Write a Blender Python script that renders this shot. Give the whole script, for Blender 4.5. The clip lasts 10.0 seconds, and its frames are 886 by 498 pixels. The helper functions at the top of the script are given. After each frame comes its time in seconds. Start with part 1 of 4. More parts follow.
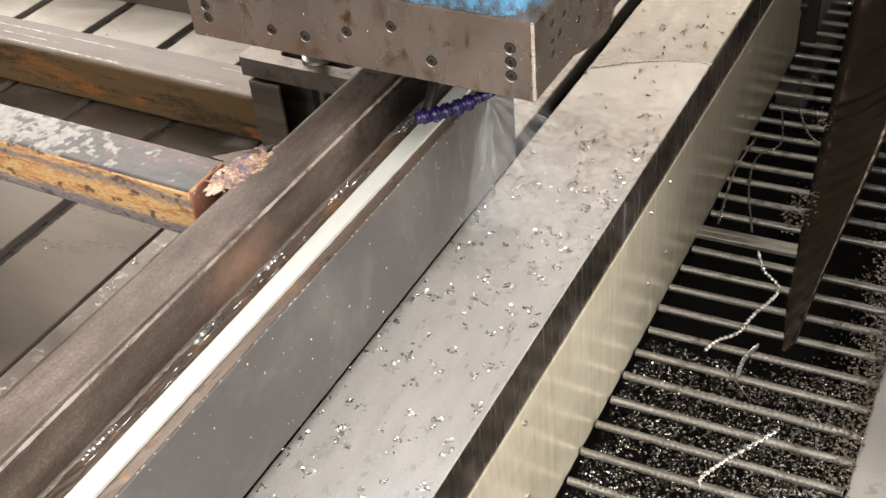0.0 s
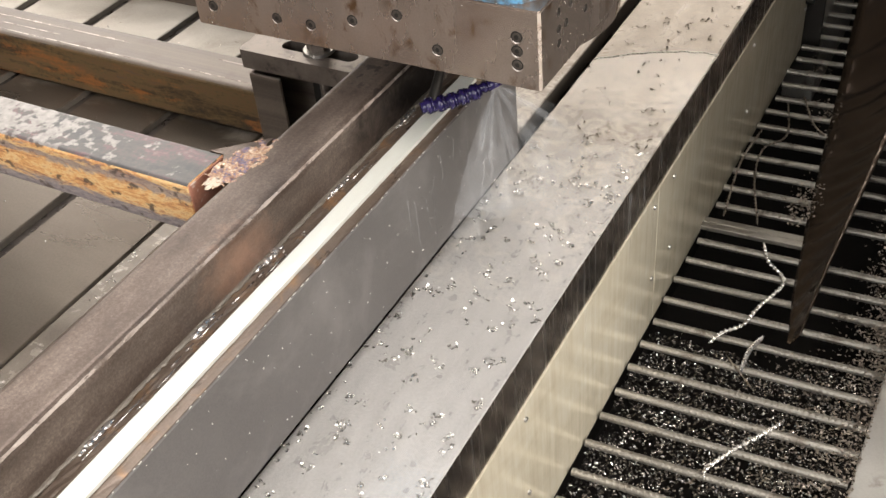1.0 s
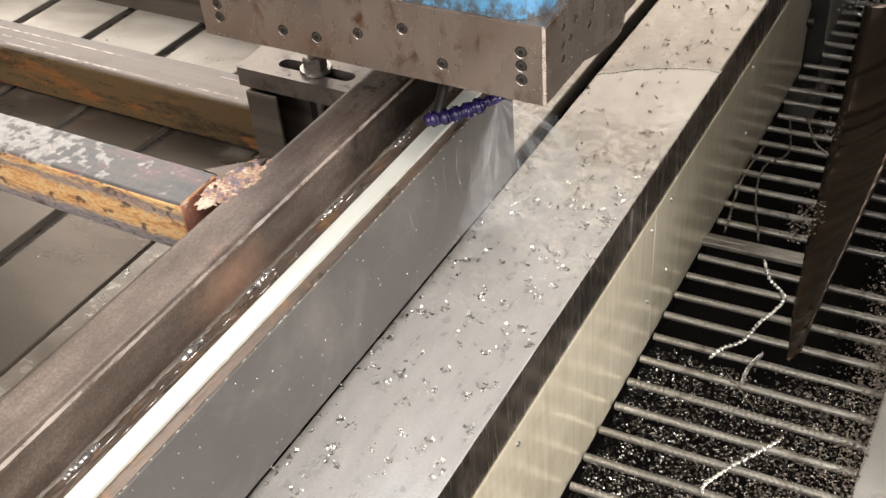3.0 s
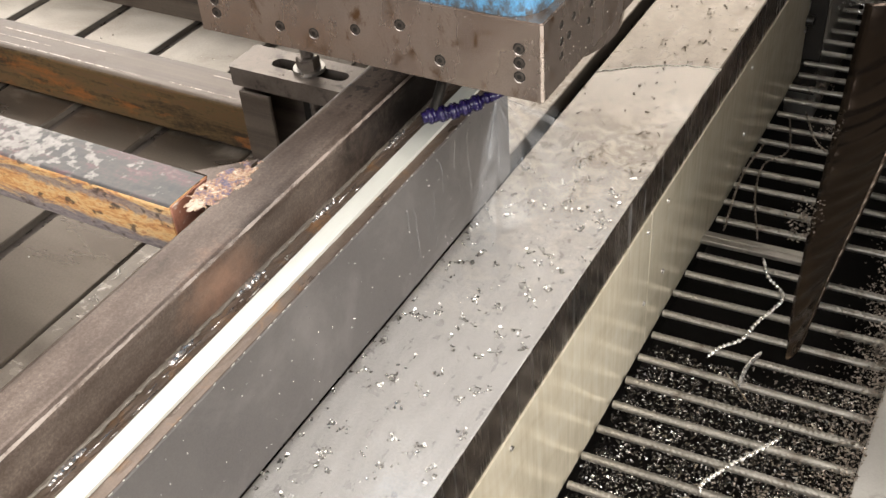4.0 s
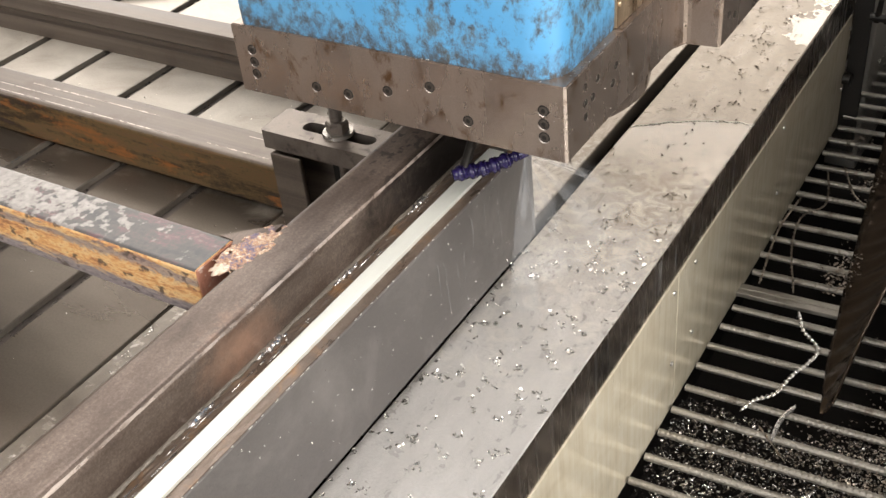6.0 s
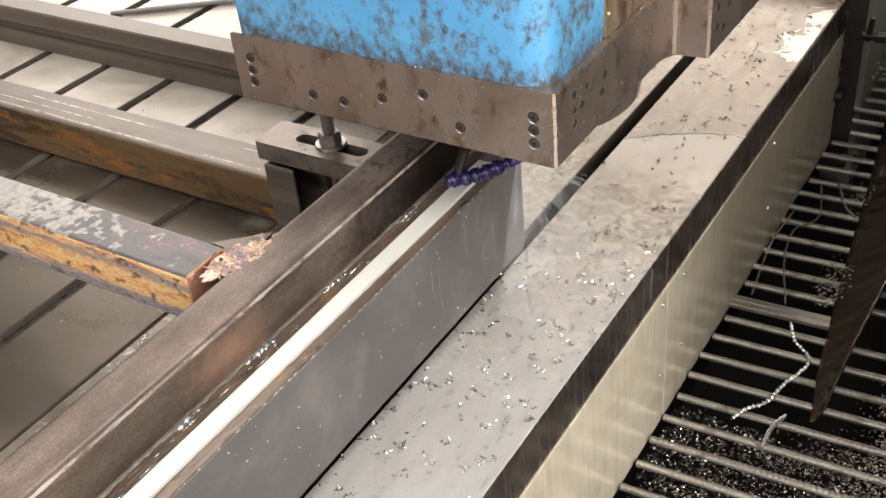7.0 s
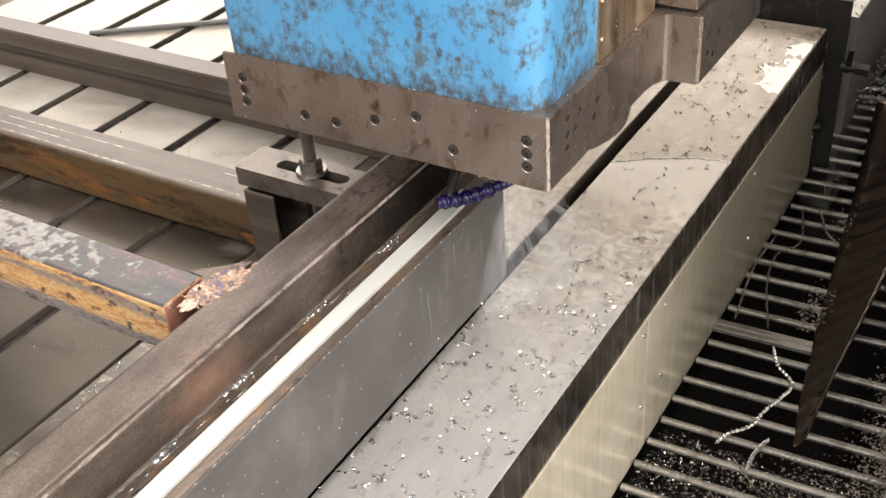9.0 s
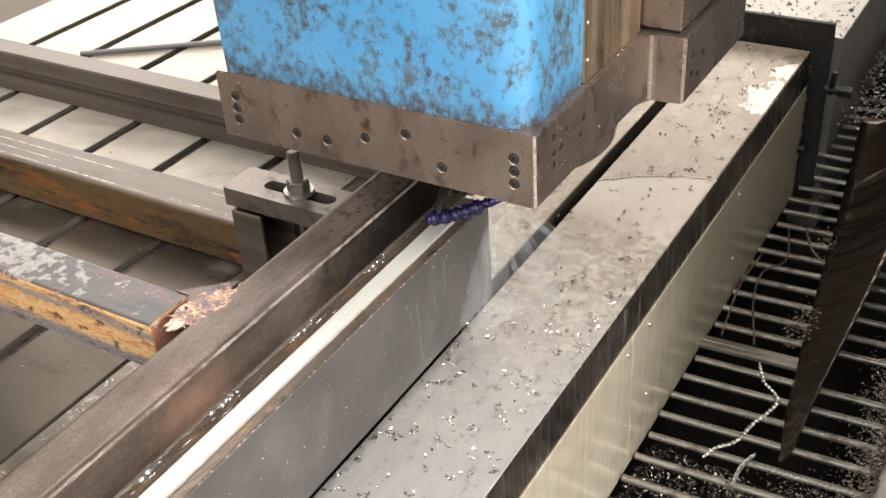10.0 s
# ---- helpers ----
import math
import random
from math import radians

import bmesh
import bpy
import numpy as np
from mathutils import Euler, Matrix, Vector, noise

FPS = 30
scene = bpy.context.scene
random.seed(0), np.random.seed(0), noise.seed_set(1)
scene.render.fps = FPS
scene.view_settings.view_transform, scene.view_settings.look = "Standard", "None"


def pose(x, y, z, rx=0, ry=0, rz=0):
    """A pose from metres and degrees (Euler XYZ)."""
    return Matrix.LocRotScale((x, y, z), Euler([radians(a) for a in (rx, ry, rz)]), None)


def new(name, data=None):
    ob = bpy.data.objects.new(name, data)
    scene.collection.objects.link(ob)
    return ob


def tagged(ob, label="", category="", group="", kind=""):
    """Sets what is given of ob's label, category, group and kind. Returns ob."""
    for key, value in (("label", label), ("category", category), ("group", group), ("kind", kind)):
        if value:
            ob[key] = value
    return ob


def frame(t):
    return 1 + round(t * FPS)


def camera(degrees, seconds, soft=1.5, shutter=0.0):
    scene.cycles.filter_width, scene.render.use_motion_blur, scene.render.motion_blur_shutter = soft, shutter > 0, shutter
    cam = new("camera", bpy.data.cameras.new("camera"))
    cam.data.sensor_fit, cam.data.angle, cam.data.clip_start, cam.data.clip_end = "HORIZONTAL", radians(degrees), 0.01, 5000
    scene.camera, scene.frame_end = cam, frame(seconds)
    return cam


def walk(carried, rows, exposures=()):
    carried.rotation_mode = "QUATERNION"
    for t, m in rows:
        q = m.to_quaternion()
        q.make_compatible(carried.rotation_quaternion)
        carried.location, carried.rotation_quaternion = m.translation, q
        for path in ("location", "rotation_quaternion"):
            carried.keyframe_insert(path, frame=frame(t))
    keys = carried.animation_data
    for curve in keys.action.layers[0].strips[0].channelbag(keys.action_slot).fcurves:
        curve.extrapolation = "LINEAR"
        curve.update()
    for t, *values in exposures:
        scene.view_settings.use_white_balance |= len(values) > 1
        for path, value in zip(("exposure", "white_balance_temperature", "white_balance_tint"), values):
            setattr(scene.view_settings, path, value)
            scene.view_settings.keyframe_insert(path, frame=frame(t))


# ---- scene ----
cam = camera(44.64, 10.0)
walk(cam, [
    (0, pose(0.4529, -0.9617, 1.0032, 50.913, 4.687, 28.044)),
    (0.5, pose(0.4491, -0.9643, 1.0007, 50.568, 4.638, 28.618)),
    (1, pose(0.4508, -0.9624, 0.9986, 50.544, 4.633, 28.337)),
    (1.5, pose(0.4505, -0.9629, 0.9985, 50.456, 4.828, 28.721)),
    (2, pose(0.4506, -0.9668, 1.0010, 51.005, 4.149, 28.486)),
    (2.5, pose(0.4513, -0.9684, 1.0036, 51.293, 4.158, 28.721)),
    (4, pose(0.4509, -0.9600, 0.9991, 51.064, 3.899, 28.948)),
    (4.5, pose(0.4599, -0.9582, 1.0037, 51.059, 3.847, 29.141)),
    (5, pose(0.4753, -0.9591, 1.0113, 51.507, 4.201, 29.654)),
    (5.5, pose(0.4847, -0.9667, 1.0226, 53.291, 4.540, 30.283)),
    (5.7, pose(0.4845, -0.9636, 1.0263, 53.445, 4.966, 31.101)),
    (6.8, pose(0.5160, -0.9771, 1.0345, 54.270, 5.180, 31.610)),
    (7, pose(0.5181, -0.9855, 1.0295, 54.661, 5.049, 31.695)),
    (7.5, pose(0.5129, -0.9889, 1.0296, 55.081, 4.668, 31.315)),
    (8, pose(0.5028, -0.9923, 1.0311, 55.169, 4.333, 31.177)),
    (8.5, pose(0.4999, -0.9937, 1.0322, 55.389, 3.993, 31.075)),
    (9, pose(0.5011, -0.9947, 1.0335, 55.664, 3.772, 31.011)),
    (9.5, pose(0.5085, -0.9977, 1.0377, 55.950, 3.568, 30.990)),
    (10, pose(0.5161, -1.0115, 1.0433, 56.651, 3.486, 30.680)),
])
FEED = 0.01094          # table speed, metres a second, towards -y
EXPOSURE = 0.0
scene.view_settings.exposure = EXPOSURE

# ---- world and light: daylight through the hall's windows and roof lights ----
world = bpy.data.worlds.new("sky")
scene.world = world
world.use_nodes = True
wn = world.node_tree
sky = wn.nodes.new("ShaderNodeTexSky")
sky.sky_type, sky.sun_disc = "NISHITA", False
sky.sun_elevation, sky.sun_rotation = radians(40), radians(-40)
wn.links.new(sky.outputs[0], wn.nodes["Background"].inputs[0])
wn.nodes["Background"].inputs[1].default_value = 0.1

HX0, HX1, HY0, HY1, HZ0, HZ1 = -7.0, 6.0, -6.0, 8.0, -1.0, 5.2   # the hall


def area_lamp(name, size, size_y, power, m, color=(1, 0.98, 0.955)):
    d = bpy.data.lights.new(name, "AREA")
    d.shape, d.size, d.size_y, d.energy, d.color = "RECTANGLE", size, size_y, power, color
    ob = new(name, d)
    ob.matrix_world = m
    return ob


# lamps in the window openings and under the roof lights
NORTH_W = (-6.9, -0.6, 2.0, 5.1)      # x0, x1, z0, z1 of the north window
WEST_W = (3.7, 7.9, 1.0, 5.1)         # y0, y1, z0, z1 of the west window
EAST_W = (-4.6, -0.1, 1.5, 4.6)         # y0, y1, z0, z1 of the east window
SOUTH_W = (-3.2, 1.4, 0.8, 4.8)        # x0, x1, z0, z1 of the south window
ROOF = [(-4.4, -1.1, -0.5, 5.0), (1.3, 3.3, -4.6, 0.2)]   # x0, x1, y0, y1
area_lamp("north_daylight", 6.3, 3.1, 270, pose(-3.75, HY1 + 0.05, 3.55, -90, 0, 0), (1, 0.89, 0.75))
area_lamp("west_daylight", 4.2, 4.1, 250, pose(HX0 - 0.05, 5.8, 3.05, 90, 0, -90), (1, 0.92, 0.82))
area_lamp("east_daylight", 4.5, 3.1, 600, pose(HX1 + 0.05, -2.35, 3.05, 90, 0, 90), (1, 0.96, 0.9))
area_lamp("south_daylight", 4.6, 4.0, 310, pose(-0.9, HY0 - 0.05, 2.8, 90, 0, 0))
for x0, x1, y0, y1 in ROOF:
    area_lamp("roof_daylight", x1 - x0, y1 - y0, (410, 470)[x0 > 0], pose((x0 + x1) / 2, (y0 + y1) / 2, HZ1 + 0.05), (1, 0.955, 0.89))


# ---- materials ----
def mat(name):
    m = bpy.data.materials.new(name)
    m.use_nodes = True
    nt = m.node_tree
    return m, nt, nt.nodes["Principled BSDF"]


def node(nt, kind, **kw):
    n = nt.nodes.new(kind)
    for k, v in kw.items():
        n.inputs[k].default_value = v
    return n


def coords(nt, scale=(1, 1, 1), kind="Object"):
    tc = nt.nodes.new("ShaderNodeTexCoord")
    mp = nt.nodes.new("ShaderNodeMapping")
    mp.inputs["Scale"].default_value = scale
    nt.links.new(tc.outputs[kind], mp.inputs["Vector"])
    return mp.outputs["Vector"]


def noise_tex(nt, vec, scale, detail=6.0, rough=0.6, dist=0.0):
    n = node(nt, "ShaderNodeTexNoise", Scale=scale, Detail=detail, Roughness=rough, Distortion=dist)
    nt.links.new(vec, n.inputs["Vector"])
    return n.outputs["Fac"]


def ramp(nt, fac, stops):
    r = nt.nodes.new("ShaderNodeValToRGB")
    els = r.color_ramp.elements
    while len(els) < len(stops):
        els.new(0.5)
    for e, (pos, c) in zip(els, stops):
        e.position = pos
        e.color = (*c, 1) if isinstance(c, tuple) else (c, c, c, 1)
    nt.links.new(fac, r.inputs["Fac"])
    return r.outputs["Color"]


def mix(nt, fac, a, b, mode="MIX"):
    n = nt.nodes.new("ShaderNodeMix")
    n.data_type, n.blend_type = "RGBA", mode
    for sock, v in ((n.inputs[0], fac), (n.inputs[6], a), (n.inputs[7], b)):
        if isinstance(v, (int, float)):
            sock.default_value = v if sock is n.inputs[0] or sock.type == "VALUE" else (v, v, v, 1)
        elif isinstance(v, tuple):
            sock.default_value = (*v, 1)
        else:
            nt.links.new(v, sock)
    return n.outputs[2]


def bump(nt, bs, height, strength, dist):
    b = node(nt, "ShaderNodeBump", Strength=strength, Distance=dist)
    nt.links.new(height, b.inputs["Height"])
    nt.links.new(b.outputs["Normal"], bs.inputs["Normal"])


def metal(name, c_dark, c_light, rough=(0.3, 0.5), metallic=1.0, scale=(6, 6, 6), fine=220, stain=None, stain_scale=14,
          stain_at=(0.55, 0.7), relief=0.0006, kind="Object", stretch=(1, 1, 1), grain=0.45):
    """A metal with two scales of tone, uneven gloss, and stains of another colour where asked for."""
    m, nt, bs = mat(name)
    v = coords(nt, scale, kind)
    big = noise_tex(nt, v, 1.0, 5, 0.6)
    small = noise_tex(nt, coords(nt, (1, 1, 1), kind), fine * 1.7, 6, 0.75)
    tone = mix(nt, grain, big, small)
    col = ramp(nt, tone, [(0.3, c_dark), (0.7, c_light)])
    if stain:
        st = noise_tex(nt, coords(nt, stretch, kind), stain_scale, 8, 0.65, 0.4)
        col = mix(nt, ramp(nt, st, [(stain_at[0], 0.0), (stain_at[1], 1.0)]), col, stain)
    nt.links.new(col, bs.inputs["Base Color"])
    nt.links.new(ramp(nt, big, [(0.3, rough[0]), (0.7, rough[1])]), bs.inputs["Roughness"])
    bs.inputs["Metallic"].default_value = metallic
    if relief:
        bump(nt, bs, mix(nt, 0.5, big, small), 0.35, relief)
    return m


def table_iron():
    """Worn grey iron, speckled, with milky swirls near the cut and tan dried coolant on the far part."""
    m, nt, bs = mat("worn_cast_iron")
    v = coords(nt)
    big = noise_tex(nt, coords(nt, (40, 12, 12)), 1.0, 5, 0.6)
    small = noise_tex(nt, v, 260, 6, 0.75)
    col = ramp(nt, mix(nt, 0.62, big, small), [(0.3, (0.34, 0.32, 0.308)), (0.7, (0.60, 0.575, 0.555))])
    sep = nt.nodes.new("ShaderNodeSeparateXYZ")
    nt.links.new(v, sep.inputs[0])
    wob = noise_tex(nt, v, 9, 6, 0.65, 0.6)
    far = nt.nodes.new("ShaderNodeMath")
    far.operation = "MULTIPLY_ADD"
    nt.links.new(wob, far.inputs[0])
    far.inputs[1].default_value = 0.55
    nt.links.new(sep.outputs["Y"], far.inputs[2])
    swirl = noise_tex(nt, v, 34, 4, 0.55, 1.4)
    tan = ramp(nt, mix(nt, 0.5, swirl, small), [(0.35, (0.155, 0.118, 0.084)), (0.65, (0.36, 0.295, 0.225))])
    col = mix(nt, ramp(nt, far.outputs[0], [(0.42, 0.0), (0.88, 0.95)]), col, tan)
    milky = ramp(nt, far.outputs[0], [(0.22, 0.0), (0.45, 1.0), (0.85, 1.0), (1.0, 0.0)])
    pale = mix(nt, 1.0, ramp(nt, swirl, [(0.47, 0.0), (0.64, 0.30)]), milky, "MULTIPLY")
    col = mix(nt, pale, col, (0.78, 0.72, 0.63))
    nt.links.new(col, bs.inputs["Base Color"])
    nt.links.new(ramp(nt, mix(nt, 0.4, big, swirl), [(0.35, 0.22), (0.65, 0.46)]), bs.inputs["Roughness"])
    bs.inputs["Metallic"].default_value = 0.25
    bump(nt, bs, mix(nt, 0.5, big, small), 0.35, 0.0008)
    return m


M_TABLE = table_iron()


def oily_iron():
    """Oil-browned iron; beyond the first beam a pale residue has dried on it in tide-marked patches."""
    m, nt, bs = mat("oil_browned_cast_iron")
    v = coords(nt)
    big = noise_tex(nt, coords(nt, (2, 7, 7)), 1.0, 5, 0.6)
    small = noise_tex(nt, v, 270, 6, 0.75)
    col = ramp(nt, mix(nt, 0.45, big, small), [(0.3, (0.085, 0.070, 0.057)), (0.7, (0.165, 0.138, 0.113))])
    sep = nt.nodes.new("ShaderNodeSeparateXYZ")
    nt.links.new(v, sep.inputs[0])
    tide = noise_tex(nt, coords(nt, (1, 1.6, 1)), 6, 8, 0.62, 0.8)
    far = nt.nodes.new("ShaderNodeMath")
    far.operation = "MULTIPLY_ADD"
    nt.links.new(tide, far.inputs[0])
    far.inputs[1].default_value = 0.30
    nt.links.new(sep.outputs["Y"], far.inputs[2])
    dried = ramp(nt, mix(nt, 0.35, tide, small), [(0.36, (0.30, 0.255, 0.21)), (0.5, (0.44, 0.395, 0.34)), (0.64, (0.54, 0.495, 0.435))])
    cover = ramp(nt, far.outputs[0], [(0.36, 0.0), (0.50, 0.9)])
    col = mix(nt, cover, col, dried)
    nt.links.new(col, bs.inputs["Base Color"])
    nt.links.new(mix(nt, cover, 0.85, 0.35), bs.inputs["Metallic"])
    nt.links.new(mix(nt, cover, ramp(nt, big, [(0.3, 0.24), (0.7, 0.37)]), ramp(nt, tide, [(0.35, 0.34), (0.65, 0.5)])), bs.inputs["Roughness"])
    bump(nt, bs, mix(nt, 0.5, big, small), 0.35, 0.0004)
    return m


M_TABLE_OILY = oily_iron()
M_SLOT = metal("dark_slot_wall", (0.08, 0.068, 0.056), (0.20, 0.172, 0.143), (0.35, 0.6), 0.3, (20, 4, 20), 150, None)
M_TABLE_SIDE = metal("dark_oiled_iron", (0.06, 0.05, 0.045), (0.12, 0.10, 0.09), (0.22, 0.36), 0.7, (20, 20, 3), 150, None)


def yellow_sheet():
    """Yellowish sheet with brushed upright streaks, thin tide marks and pale dried runs."""
    m, nt, bs = mat("brushed_yellow_sheet")
    brush = noise_tex(nt, coords(nt, (1, 70, 5)), 1.0, 7, 0.7)
    cloud = noise_tex(nt, coords(nt, (1, 5, 9)), 1.0, 6, 0.65, 0.5)
    col = ramp(nt, mix(nt, 0.5, brush, cloud), [(0.34, (0.56, 0.495, 0.375)), (0.5, (0.72, 0.645, 0.50)), (0.66, (0.81, 0.75, 0.62))])
    runs = ramp(nt, noise_tex(nt, coords(nt, (1, 55, 1.1)), 1.0, 4, 0.6), [(0.58, 0.0), (0.75, 0.25)])
    col = mix(nt, runs, col, (0.84, 0.84, 0.76))
    nt.links.new(col, bs.inputs["Base Color"])
    nt.links.new(ramp(nt, brush, [(0.35, 0.21), (0.65, 0.27)]), bs.inputs["Roughness"])
    bs.inputs["Metallic"].default_value = 0.38
    bump(nt, bs, mix(nt, 0.3, brush, cloud), 0.15, 0.0004)
    return m


def oiled_edge():
    """Dark oiled iron of the table's edge, brown where the oil has dried, streaked downwards by coolant."""
    m, nt, bs = mat("dark_oiled_edge")
    run = noise_tex(nt, coords(nt, (1, 70, 2.5)), 1.0, 6, 0.7)
    cloud = noise_tex(nt, coords(nt, (1, 6, 10)), 1.0, 5, 0.6, 0.6)
    col = ramp(nt, cloud, [(0.36, (0.045, 0.038, 0.034)), (0.5, (0.10, 0.078, 0.062)), (0.64, (0.17, 0.145, 0.125))])
    col = mix(nt, ramp(nt, run, [(0.56, 0.0), (0.70, 0.7)]), col, (0.24, 0.24, 0.25))
    nt.links.new(col, bs.inputs["Base Color"])
    nt.links.new(ramp(nt, run, [(0.35, 0.14), (0.65, 0.34)]), bs.inputs["Roughness"])
    bs.inputs["Metallic"].default_value = 0.75
    bump(nt, bs, run, 0.2, 0.0005)
    return m


M_BRASS = yellow_sheet()
M_RAIL_EDGE = oiled_edge()
M_MILL = metal("black_mill_scale", (0.098, 0.090, 0.086), (0.175, 0.163, 0.157), (0.34, 0.5), 0.35, (5, 5, 5), 250,
               (0.21, 0.195, 0.188), 7, (0.48, 0.72), 0.0003)
M_CUT = metal("freshly_milled_steel", (0.72, 0.72, 0.66), (0.82, 0.82, 0.76), (0.3, 0.45), 0.4, (120, 30, 30), 400, None, relief=0.00005)
M_LEDGE = metal("wet_rusty_scale", (0.07, 0.05, 0.04), (0.18, 0.135, 0.105), (0.22, 0.45), 0.4, (40, 12, 12), 200,
                (0.22, 0.125, 0.065), 22, (0.54, 0.68), 0.0015)


def rail_skin():
    """Brown rolled steel: fine pitting, long rolling streaks, the head's shade painted on the inner side by the cutter,
    and heat tints at the tacks.
    """
    m, nt, bs = mat("brown_rolled_steel")
    v = coords(nt)
    cloud = noise_tex(nt, coords(nt, (26, 7, 26)), 1.0, 6, 0.62)
    fine = noise_tex(nt, v, 330, 5, 0.75)
    streak = noise_tex(nt, coords(nt, (150, 3.5, 150)), 1.0, 5, 0.6)
    f = mix(nt, 0.4, mix(nt, 0.14, cloud, streak), fine)
    col = ramp(nt, f, [(0.34, (0.052, 0.036, 0.029)), (0.47, (0.094, 0.069, 0.056)), (0.56, (0.148, 0.113, 0.094)), (0.68, (0.27, 0.22, 0.187))])
    # heat tints on the inner side
    d = nt.nodes.new("ShaderNodeVectorMath")
    d.operation = "DISTANCE"
    nt.links.new(coords(nt, (1, 0.6, 1)), d.inputs[0])
    d.inputs[1].default_value = (-0.2415, -0.165, 0.243)
    edge = mix(nt, 0.45, ramp(nt, d.outputs["Value"], [(0.0, 1.0), (0.055, 0.0)]), noise_tex(nt, v, 60, 5))
    col = mix(nt, ramp(nt, edge, [(0.30, 0.0), (0.75, 0.65)]), col, (0.36, 0.205, 0.14))
    # the head's shade, painted near-black on the inner side towards the cutter
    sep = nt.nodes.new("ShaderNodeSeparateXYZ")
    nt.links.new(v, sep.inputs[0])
    head_shade = nt.nodes.new("ShaderNodeMath")
    head_shade.operation = "MULTIPLY_ADD"
    nt.links.new(noise_tex(nt, v, 28, 7, 0.7, 0.5), head_shade.inputs[0])
    head_shade.inputs[1].default_value = 0.42
    nt.links.new(sep.outputs["Y"], head_shade.inputs[2])
    black = ramp(nt, head_shade.outputs[0], [(0.14, 0.0), (0.30, 0.93)])
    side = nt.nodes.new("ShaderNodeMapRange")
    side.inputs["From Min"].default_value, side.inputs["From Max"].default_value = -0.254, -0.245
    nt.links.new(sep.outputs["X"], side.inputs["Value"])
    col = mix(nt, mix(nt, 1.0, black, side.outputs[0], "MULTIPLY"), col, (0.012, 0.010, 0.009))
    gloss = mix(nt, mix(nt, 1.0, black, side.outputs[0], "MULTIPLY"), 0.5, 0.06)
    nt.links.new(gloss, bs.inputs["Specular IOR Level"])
    spots = ramp(nt, noise_tex(nt, coords(nt, (1, 0.8, 1)), 75, 4, 0.55), [(0.54, 0.0), (0.60, 0.85)])
    near = ramp(nt, sep.outputs["Y"], [(0.0, 0.10), (0.06, 1.0)])
    col = mix(nt, mix(nt, 1.0, spots, near, "MULTIPLY"), col, (0.028, 0.022, 0.021))
    nt.links.new(col, bs.inputs["Base Color"])
    nt.links.new(ramp(nt, mix(nt, 0.5, cloud, fine), [(0.35, 0.32), (0.65, 0.52)]), bs.inputs["Roughness"])
    bs.inputs["Metallic"].default_value = 0.55
    bump(nt, bs, f, 0.4, 0.0009)
    return m


M_RAIL = rail_skin()
M_WORN_GLINT = metal("bare_steel_and_glint", (0.20, 0.155, 0.13), (0.62, 0.53, 0.47), (0.2, 0.36), 0.5, (40, 14, 40), 260,
               (0.16, 0.12, 0.10), 18, (0.52, 0.66), 0.0004)


def scale_skin():
    """Mill scale that turns from pale with dark spots to dark and purplish along the tube."""
    m, nt, bs = mat("blotchy_mill_scale")
    v = coords(nt)
    sep = nt.nodes.new("ShaderNodeSeparateXYZ")
    nt.links.new(v, sep.inputs[0])
    along = nt.nodes.new("ShaderNodeMath")
    along.operation = "MULTIPLY_ADD"
    nt.links.new(sep.outputs["X"], along.inputs[0])
    along.inputs[1].default_value, along.inputs[2].default_value = 2.0, 1.67     # 0 at -0.83, 1 at -0.33
    blot = noise_tex(nt, v, 70, 3, 0.45, 0.1)
    edge = mix(nt, 0.66, along.outputs[0], blot)
    pale = ramp(nt, noise_tex(nt, v, 90, 5), [(0.35, (0.19, 0.175, 0.165)), (0.65, (0.30, 0.275, 0.255))])
    dark = ramp(nt, mix(nt, 0.3, noise_tex(nt, coords(nt, (9, 40, 30)), 1.0, 6, 0.6), noise_tex(nt, v, 160, 5)), [(0.40, (0.058, 0.058, 0.060)), (0.52, (0.085, 0.078, 0.074)), (0.60, (0.13, 0.078, 0.085)), (0.68, (0.19, 0.16, 0.14))])
    col = mix(nt, ramp(nt, edge, [(0.475, 0.0), (0.525, 1.0)]), pale, dark)
    nt.links.new(col, bs.inputs["Base Color"])
    bs.inputs["Metallic"].default_value, bs.inputs["Roughness"].default_value = 0.2, 0.46
    bump(nt, bs, blot, 0.3, 0.0006)
    return m


def patch_material():
    m, nt, bs = mat("crusty_weld")
    v = coords(nt)
    f = mix(nt, 0.5, noise_tex(nt, v, 60, 6, 0.7), noise_tex(nt, v, 210, 6, 0.75))
    col = ramp(nt, f, [(0.36, (0.07, 0.04, 0.055)), (0.44, (0.10, 0.085, 0.135)), (0.49, (0.26, 0.13, 0.07)), (0.55, (0.40, 0.29, 0.20)), (0.62, (0.70, 0.62, 0.51))])
    nt.links.new(col, bs.inputs["Base Color"])
    bs.inputs["Roughness"].default_value, bs.inputs["Metallic"].default_value = 0.4, 0.25
    bump(nt, bs, f, 0.5, 0.0015)
    return m


M_PATCH = patch_material()


